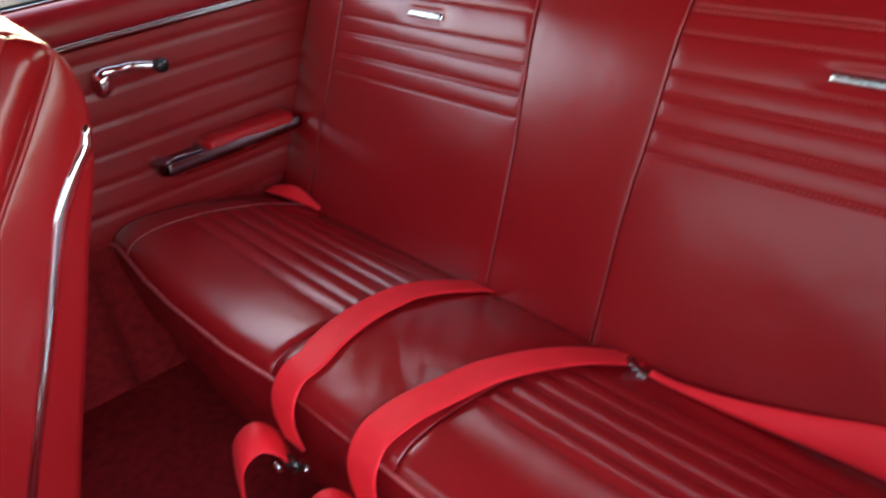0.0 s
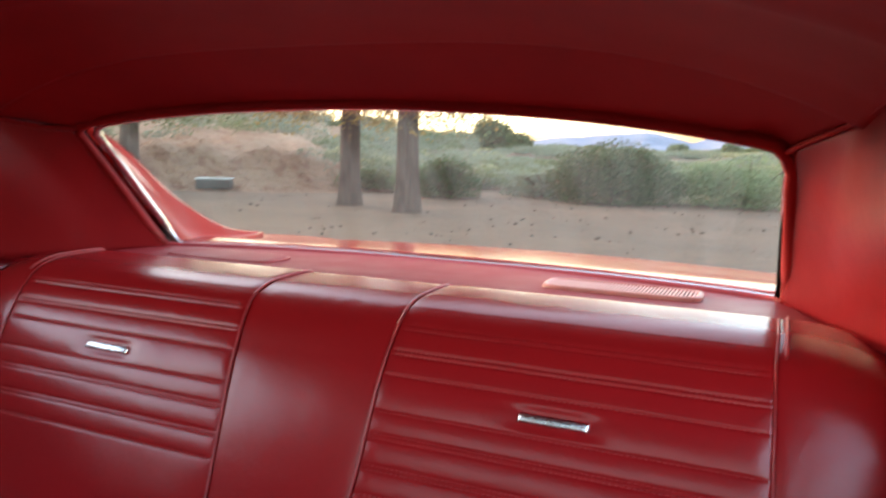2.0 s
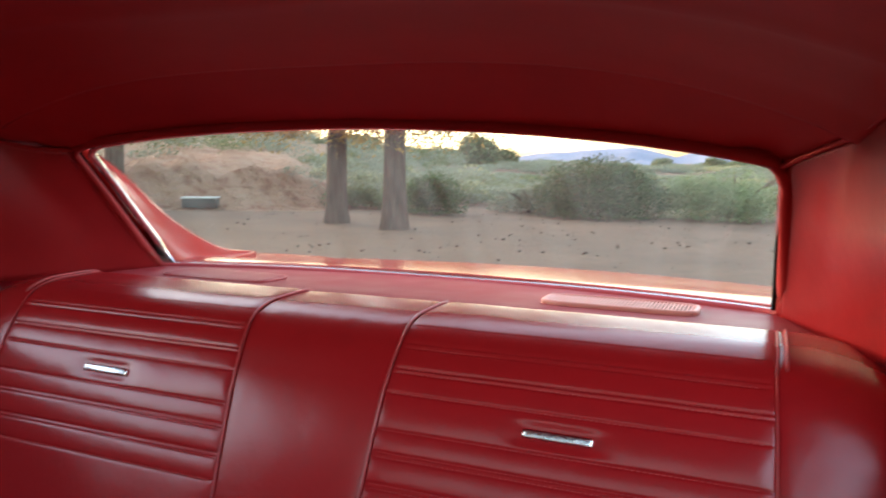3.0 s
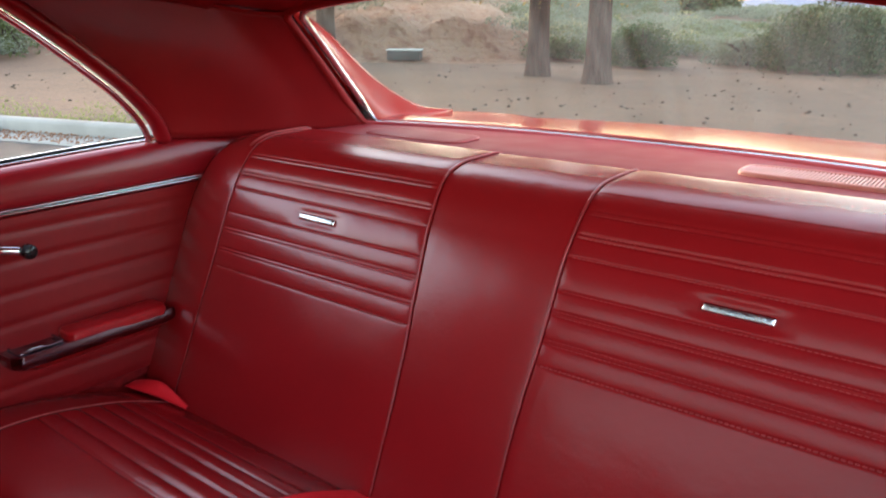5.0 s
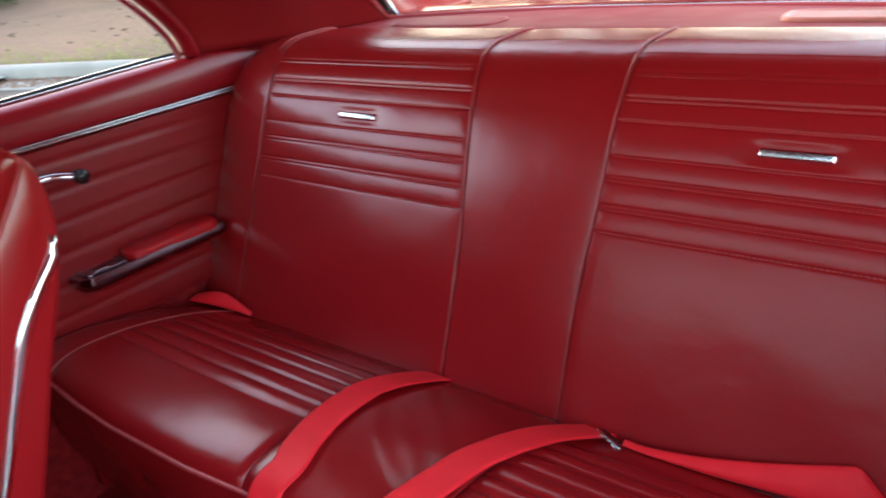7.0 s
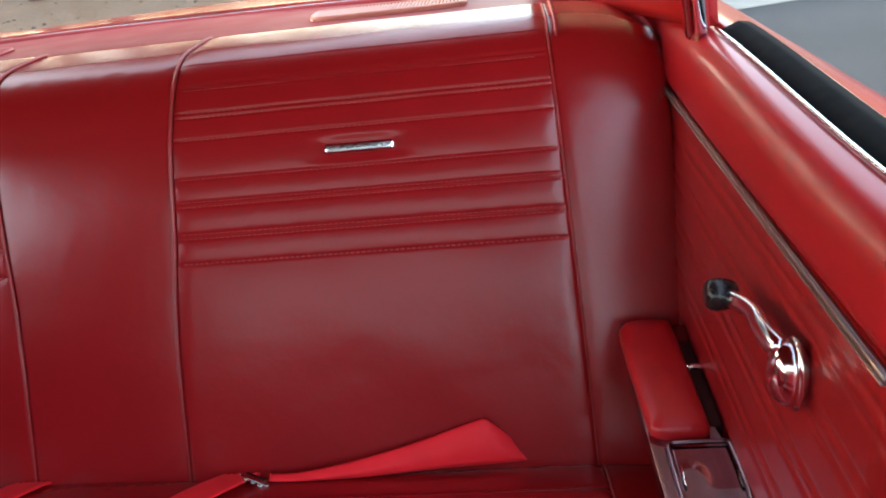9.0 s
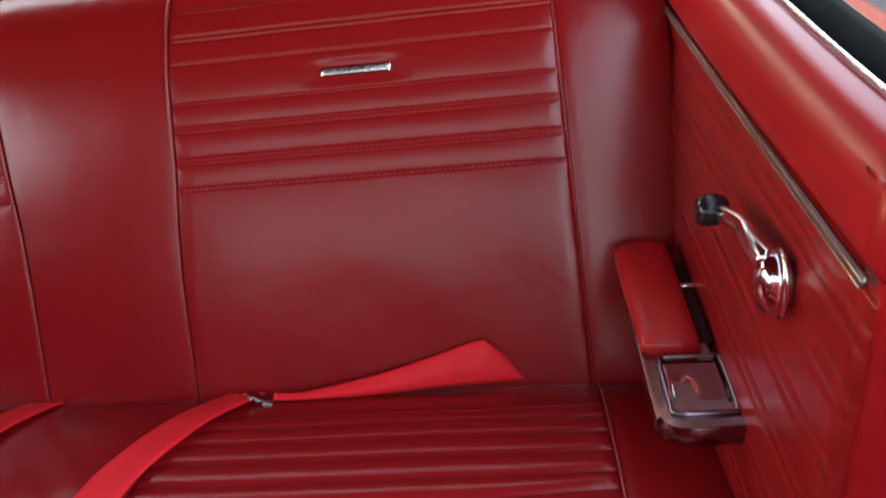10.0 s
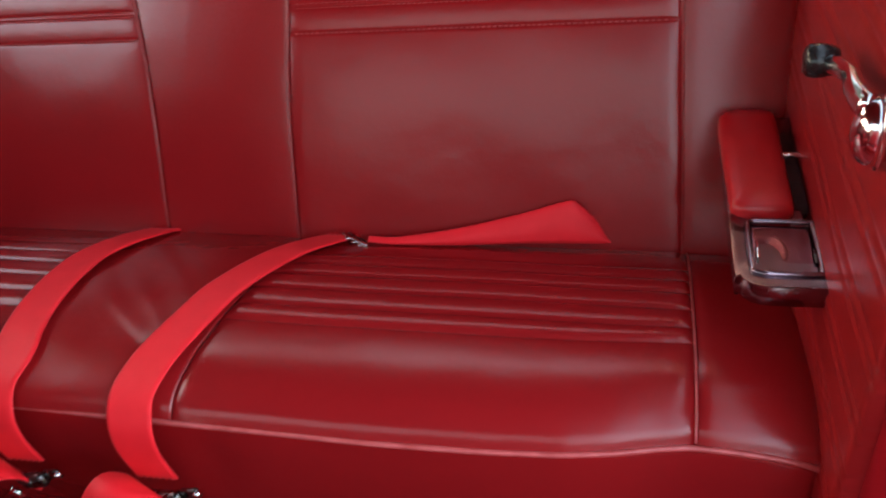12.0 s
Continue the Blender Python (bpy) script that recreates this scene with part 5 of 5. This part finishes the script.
def tree(x, y, r, h, crown, seed, label, mat, n, leaf, lean=(0, 0), split=False):
    z0 = ground_z(x, y)
    rng = np.random.default_rng(seed)
    t = thing("tree", (x, y, z0), label, "tree", "trees beyond the car park")
    line = smooth_line([(x, y, z0 - 0.1), (x + lean[0] * 0.3, y, z0 + h * 0.3), (x + lean[0] * 0.7, y + lean[1], z0 + h * 0.65), (x + lean[0], y + lean[1], z0 + h)], 40)
    V, F = [], []
    m = 26
    for i, p in enumerate(line):
        k = i / 39
        rad = r * (1.28 * math.exp(-k * 22) * 0.35 + 1.0 - 0.45 * k)
        for j in range(m):
            a = 2 * math.pi * j / m
            q = rad * (1 + 0.10 * noise.noise((math.cos(a) * 1.6, math.sin(a) * 1.6, p[2] * 0.8 + seed)) + 0.05 * math.sin(a * 5 + seed) * math.exp(-k * 8))
            V.append((p[0] + q * math.cos(a), p[1] + q * math.sin(a), p[2]))
    for i in range(39):
        for j in range(m):
            F.append((i * m + j, i * m + (j + 1) % m, (i + 1) * m + (j + 1) % m, (i + 1) * m + j))
    tk = raw("trunk", V, F, bark, t, "furrowed grey-brown trunk")
    top = line[-1]
    C = []
    for k in range(9):
        a = 2 * math.pi * k / 9 + rng.uniform(-0.3, 0.3)
        s0 = line[int(rng.uniform(22, 39))]
        e = np.array([x + math.cos(a) * crown[0] * rng.uniform(0.5, 0.9), y + math.sin(a) * crown[0] * rng.uniform(0.5, 0.9), z0 + crown[1] + crown[2] * rng.uniform(-0.6, 0.7)])
        mid = (s0 + e) / 2 + np.array([0, 0, 0.3])
        sweep("limb", smooth_line([s0, mid, e], 10), ring(r * 0.32, 7), bark, tk, scale=np.linspace(1, 0.2, 10))
        C.append(cloud(rng, n // 9, e, (crown[0] * 0.45, crown[0] * 0.45, crown[2] * 0.55), 6))
    C = np.vstack(C)
    V, F = leaves("", C, leaf * rng.uniform(0.6, 1.4, len(C)), mat, seed + 5, up=-0.3, aspect=0.3)
    raw("crown", V, F, mat, t, "loose feathery foliage", smooth=False)
    return t


def hanging(t, start, ends, mat, seed, n, leaf, spread):
    """Low drooping branches of a tree, with their leaves."""
    rng = np.random.default_rng(seed)
    for e in ends:
        e = np.array(e, float)
        st = np.array(start, float)
        st[2] += rng.uniform(-0.3, 0.6)
        mid = st * 0.45 + e * 0.55 + np.array([0, 0, 0.45])
        line = smooth_line([st, mid, e], 12)
        br = sweep("branch", line, ring(0.022, 6), bark, t, scale=np.linspace(1, 0.2, 12))
        k = rng.integers(5, 12, n)
        c = line[k] + rng.normal(size=(n, 3)) * np.array([spread, spread, spread * 0.45])
        V, F = leaves("", c, leaf * rng.uniform(0.5, 1.4, n), mat, seed + len(br.name), up=-0.6, aspect=0.34)
        raw("foliage", V, F, mat, t, "backlit leaves on a drooping branch", smooth=False)


tr = tree(-6.42, 10.80, 0.185, 5.6, (4.2, 4.4, 2.9), 11, "tall tree with a straight dark trunk on bare dirt", leaf_pine, 36000, 0.19, (0.10, 0.0))
hanging(tr, (-6.4, 10.8, 3.0), [(-7.7, 10.5, 1.62), (-7.1, 10.4, 1.66), (-5.8, 10.7, 1.60)], leaf_amber_glow, 61, 1500, 0.085, 0.34)
tr = tree(-4.90, 10.05, 0.185, 6.0, (4.4, 4.5, 2.9), 23, "tall tree with a pale furrowed trunk on bare dirt", leaf_pine, 36000, 0.19, (-0.02, 0.1))
hanging(tr, (-4.9, 10.1, 3.0), [(-5.5, 9.8, 1.58), (-5.2, 10.5, 1.50), (-4.45, 10.0, 1.50), (-4.1, 10.3, 1.58), (-3.7, 10.4, 1.72)], leaf_amber_glow, 62, 1300, 0.08, 0.30)
tr = tree(-12.40, 11.60, 0.22, 4.2, (3.4, 3.1, 1.9), 37, "tree with low hanging green foliage", leaf_olive, 14000, 0.13, (0.2, 0.0))
hanging(tr, (-12.2, 11.6, 2.8), [(-11.7, 11.3, 1.75), (-11.0, 11.5, 1.62), (-10.4, 11.3, 1.66), (-9.7, 11.4, 1.80)], leaf_olive, 63, 1500, 0.085, 0.34)
tree(-20.3, 8.15, 0.38, 5.5, (4.0, 5.0, 2.2), 41, "large tree beyond the grass strip", leaf_olive, 9000, 0.18, (0.3, 0.2))
tree(-21.0, 11.2, 0.10, 2.6, (1.6, 2.4, 0.9), 47, "slender young tree beyond the grass strip", leaf_olive, 3000, 0.12, (0.1, 0.1))
# unseen trees and bushes added on the sun side to block low glow
for k, (az, r) in enumerate(((-76, 23), (-85, 21), (-94, 24))):
    px, py = 0.5 + r * math.sin(math.radians(az)), -0.8 + r * math.cos(math.radians(az))
    tree(px, py, 0.28, 5.2, (3.4, 3.6, 2.4), 300 + k, "tall leafy tree added out of view to block low sky glow", leaf_olive, 5000, 0.24, (0.2, 0.1))
    bush("bush", px + 1.5, py + 1.8, 5.0, 2.1, leaf_olive, 320 + k, 4000, 0.15, "wide olive bush added out of view under the glow-blocking trees")
# unseen ring of trees, added to cut low sky out of reflections
for k, az in enumerate((62, 76, 90, 104, 118, 132, 147, 161, 174, 187, 201, 216)):
    r = 120 + 8 * math.sin(2.3 * k)
    px, py = 0.5 + r * math.sin(math.radians(az)), -0.8 + r * math.cos(math.radians(az))
    tree(px, py, 0.5, 9.0, (6.2, 8.0, 5.2), 400 + k, "tall broad tree added out of view to darken reflections", leaf_olive, 5500, 0.80, (0.3, 0.2))
bush("bush", -5.8, 13.7, 1.40, 0.98, leaf_green, 5, 11000, 0.050, "dense rounded green bush on the dirt")
bush("bush", -2.60, 14.6, 2.6, 1.40, leaf_shrub, 6, 30000, 0.055, "large wide olive bush with arching twigs")
bush("bush", -4.3, 15.6, 2.0, 0.66, leaf_sage_haze, 16, 7000, 0.06, "low grey-green desert scrub on the dirt")
bush("bush", -0.1, 15.2, 2.8, 1.12, leaf_pale_haze, 7, 20000, 0.055, "green bush behind the dirt, paled for haze")
bush("bush", 2.6, 16.0, 3.0, 1.0, leaf_pale_haze, 17, 9000, 0.075, "green bush behind the dirt, paled for haze")
bush("bush", -8.2, 14.6, 1.5, 0.60, leaf_olive, 8, 5000, 0.06, "low olive bush beside the tree trunks")
bush("bush", -7.0, 14.6, 1.3, 0.72, leaf_pale_haze, 9, 5000, 0.055, "low dry bush between the tree trunks")
bush("bush", -11.5, 18.6, 0.9, 0.45, leaf_straw, 12, 1800, 0.07, "dry yellow tuft on the bank")
bush("bush", -22.5, 10.6, 3.4, 1.5, leaf_olive, 14, 7000, 0.10, "wide olive bush behind the tree")
bush("bush", -19.0, 11.6, 2.6, 1.3, leaf_olive, 15, 5000, 0.10, "wide olive bush behind the tree")
bush("bush", -26.5, 9.0, 3.4, 1.5, leaf_olive, 19, 6000, 0.10, "wide olive bush behind the tree")

# brush on the hillside
rng = np.random.default_rng(77)
C, S = {0: [], 1: [], 2: []}, {0: [], 1: [], 2: []}
for k in range(900):
    az = rng.uniform(-75, 6) if k % 2 else rng.uniform(-31, 6)
    r = rng.uniform(18.5, 100) if k % 3 else rng.uniform(18.5, 45)
    if r < 27 and -47 < az < -33 and rng.random() < 0.75:
        continue
    x, y = 0.5 + r * math.sin(math.radians(az)), -0.8 + r * math.cos(math.radians(az))
    w = rng.uniform(1.1, 2.4) * (0.7 + r / 90)
    h = w * rng.uniform(0.28, 0.48) * (0.55 if az > -20 else 1.0)
    z = ground_z(x, y)
    n = 620
    kind = rng.choice([0, 0, 1, 2], p=[0.40, 0.35, 0.2, 0.05])
    C[kind].append(cloud(rng, n, (x, y, z + h * 0.4), (w * 0.55, w * 0.55, h * 0.7), 6))
    S[kind].append(np.full(n, 0.040 + 0.0013 * r))
for kind, (m_, lab) in enumerate(((leaf_sage_haze, "sage brush over the hillside, greyed for haze"), (leaf_olive, "olive green brush over the hillside"), (leaf_straw, "dry straw coloured brush over the hillside"))):
    c = np.vstack(C[kind])
    s_ = np.concatenate(S[kind]) * rng.uniform(0.6, 1.4, len(c))
    V, F = leaves("", c, s_, m_, 90 + kind)
    tagged(raw("hill_brush", V, F, m_, smooth=False), lab, "brush", kind="stuff")

# taller trees on the skyline
for k, (az, r, h, w) in enumerate(((-20.4, 62, 3.0, 3.6), (-18.9, 66, 2.0, 3.4), (-23.2, 66, 1.7, 6.0), (-25.5, 70, 1.5, 6.0), (-30.0, 80, 1.6, 7.0), (-7.0, 120, 2.4, 3.4), (-3.6, 125, 2.6, 4.2), (-1.6, 120, 2.0, 6.0))):
    x, y = 0.5 + r * math.sin(math.radians(az)), -0.8 + r * math.cos(math.radians(az))
    bush("tree", x, y, w, h, leaf_olive, 200 + k, 6000, 0.30, "broad olive tree on the skyline")

# mountains
rows = []
azs = np.linspace(-100, 60, 260)
prof_az = [-100, -60, -40, -25, -18, -16, -13.5, -11.5, -9.9, -8.9, -7.6, -6.1, -4.0, -2.8, -1, 4, 12, 25, 60]
prof_el = [0.6, 1.0, 1.1, 0.6, 0.55, 0.95, 1.10, 1.30, 1.38, 1.46, 1.15, 0.75, 1.46, 1.22, 0.80, 0.9, 0.5, 0.7, 0.5]
for az in azs:
    el = np.interp(az, prof_az, prof_el) + 0.05 * noise.noise((az * 0.9, 0, 0))
    top_z = 1.1 + 2300 * math.tan(math.radians(el))
    line = []
    for k in np.linspace(0, 1, 10):
        r = 1700 + 600 * k
        z = -4 + (top_z + 4) * k**1.2 + (18 * noise.noise((az * 0.7, k * 5, 3)) * k * (1 - k) * 3)
        line.append((0.5 + r * math.sin(math.radians(az)), -0.8 + r * math.cos(math.radians(az)), z))
    rows.append(line)
tagged(sheet("backdrop_mountains", rows, far_rock_hazy), "distant mountain range, coloured blue-grey for haze", "mountains", kind="structure")

# far houses
for az, r, w in ((-5.1, 240, 9.0), (-3.6, 235, 6.0)):
    x, y = 0.5 + r * math.sin(math.radians(az)), -0.8 + r * math.cos(math.radians(az))
    h = thing("house", (x, y, 0), "small white house in the far valley", "house", "houses in the valley")
    rbox("wall", (w, w * 0.7, 3.4), (x, y, -0.4), house_wall, h, "", 0.05, 1)
    bm = bmesh.new()
    v = [bm.verts.new((x + a * w * 0.55, y + b * w * 0.40, c)) for a, b, c in ((-1, -1, 1.3), (1, -1, 1.3), (1, 1, 1.3), (-1, 1, 1.3), (-0.8, 0, 2.3), (0.8, 0, 2.3))]
    for f in ((0, 1, 5, 4), (2, 3, 4, 5), (1, 2, 5), (3, 0, 4), (3, 2, 1, 0)):
        bm.faces.new([v[q] for q in f])
    part("roof", bm, house_roof, h, "", False)

# utility box
ub = thing("utility_box", (-10.7, 12.4, 0.08), "low dark green utility box with a pale lid on the dirt", "utility box")
uz = ground_z(-10.7, 12.4)
m = pose(0, 0, 0, 0, 0, 30)
rbox("body", (0.72, 0.42, 0.20), (-10.72, 12.36, uz + 0.09), box_side, ub, "", 0.01, 2, m)
rbox("lid", (0.76, 0.46, 0.03), (-10.72, 12.36, uz + 0.205), box_top, ub, "pale concrete lid", 0.008, 2, m)

# pine cones scattered over the dirt
bm = bmesh.new()
bmesh.ops.create_icosphere(bm, subdivisions=1, radius=1.0)
ico_v = np.array([v.co[:] for v in bm.verts])
ico_f = [[v.index for v in f.verts] for f in bm.faces]
bm.free()
rng = np.random.default_rng(5)
V, F = [], []
for k in range(460):
    az, r = rng.uniform(-75, 4), 5.5 + 10.5 * rng.random() ** 0.8
    x, y = 0.5 + r * math.sin(math.radians(az)), -0.8 + r * math.cos(math.radians(az))
    if (x - K0[0]) * E2[0] + (y - K0[1]) * E2[1] < 0.9:
        continue
    s_ = rng.uniform(0.006, 0.024)
    v = ico_v * (1 + rng.uniform(-0.3, 0.3, (len(ico_v), 1))) * s_ * np.array([1.3, 1.0, 0.7])
    a = rng.uniform(0, 6.28)
    v = v @ np.array([[math.cos(a), math.sin(a), 0], [-math.sin(a), math.cos(a), 0], [0, 0, 1]])
    F += [[q + len(V) for q in f] for f in ico_f]
    V += list(v + np.array([x, y, ground_z(x, y) + s_ * 0.45]))
tagged(raw("pine_cones", V, F, cone_mat, smooth=False), "dark pine cones and clods scattered over the dirt", "pine cones", kind="stuff")

# grass along the kerb and leaf litter in the gutter
n = 9000
a = rng.uniform(-30, -3.5, n)
b = 0.02 + 1.3 * rng.random(n) ** 1.8
keep = np.array([noise.noise((p * 0.8, q * 1.5, 3)) > -0.25 for p, q in zip(a, b)])
a, b = a[keep], b[keep]
P = K0 + a[:, None] * E1 + b[:, None] * E2
c = np.column_stack([P, np.array([ground_z(*p) for p in P]) + 0.014])
V, F = leaves("", c, rng.uniform(0.03, 0.065, len(c)), leaf_grass, 55, up=1.6, aspect=0.16)
tagged(raw("grass_strip", V, F, leaf_grass, smooth=False), "short yellow-green grass behind the kerb", "grass", kind="stuff")
n = 1700
a = rng.normal(-8.6, 1.6, n)
b = -0.17 - 0.42 * rng.random(n) ** 1.3
P = K0 + a[:, None] * E1 + b[:, None] * E2
c = np.column_stack([P, np.full(n, -0.036) + 0.012 * rng.random(n)])
V, F = leaves("", c, rng.uniform(0.018, 0.040, n), leaf_litter, 56, up=0.0, aspect=0.6)
tagged(raw("leaf_litter", V, F, leaf_litter, smooth=False), "reddish dry leaf litter in the gutter", "leaves", kind="stuff")
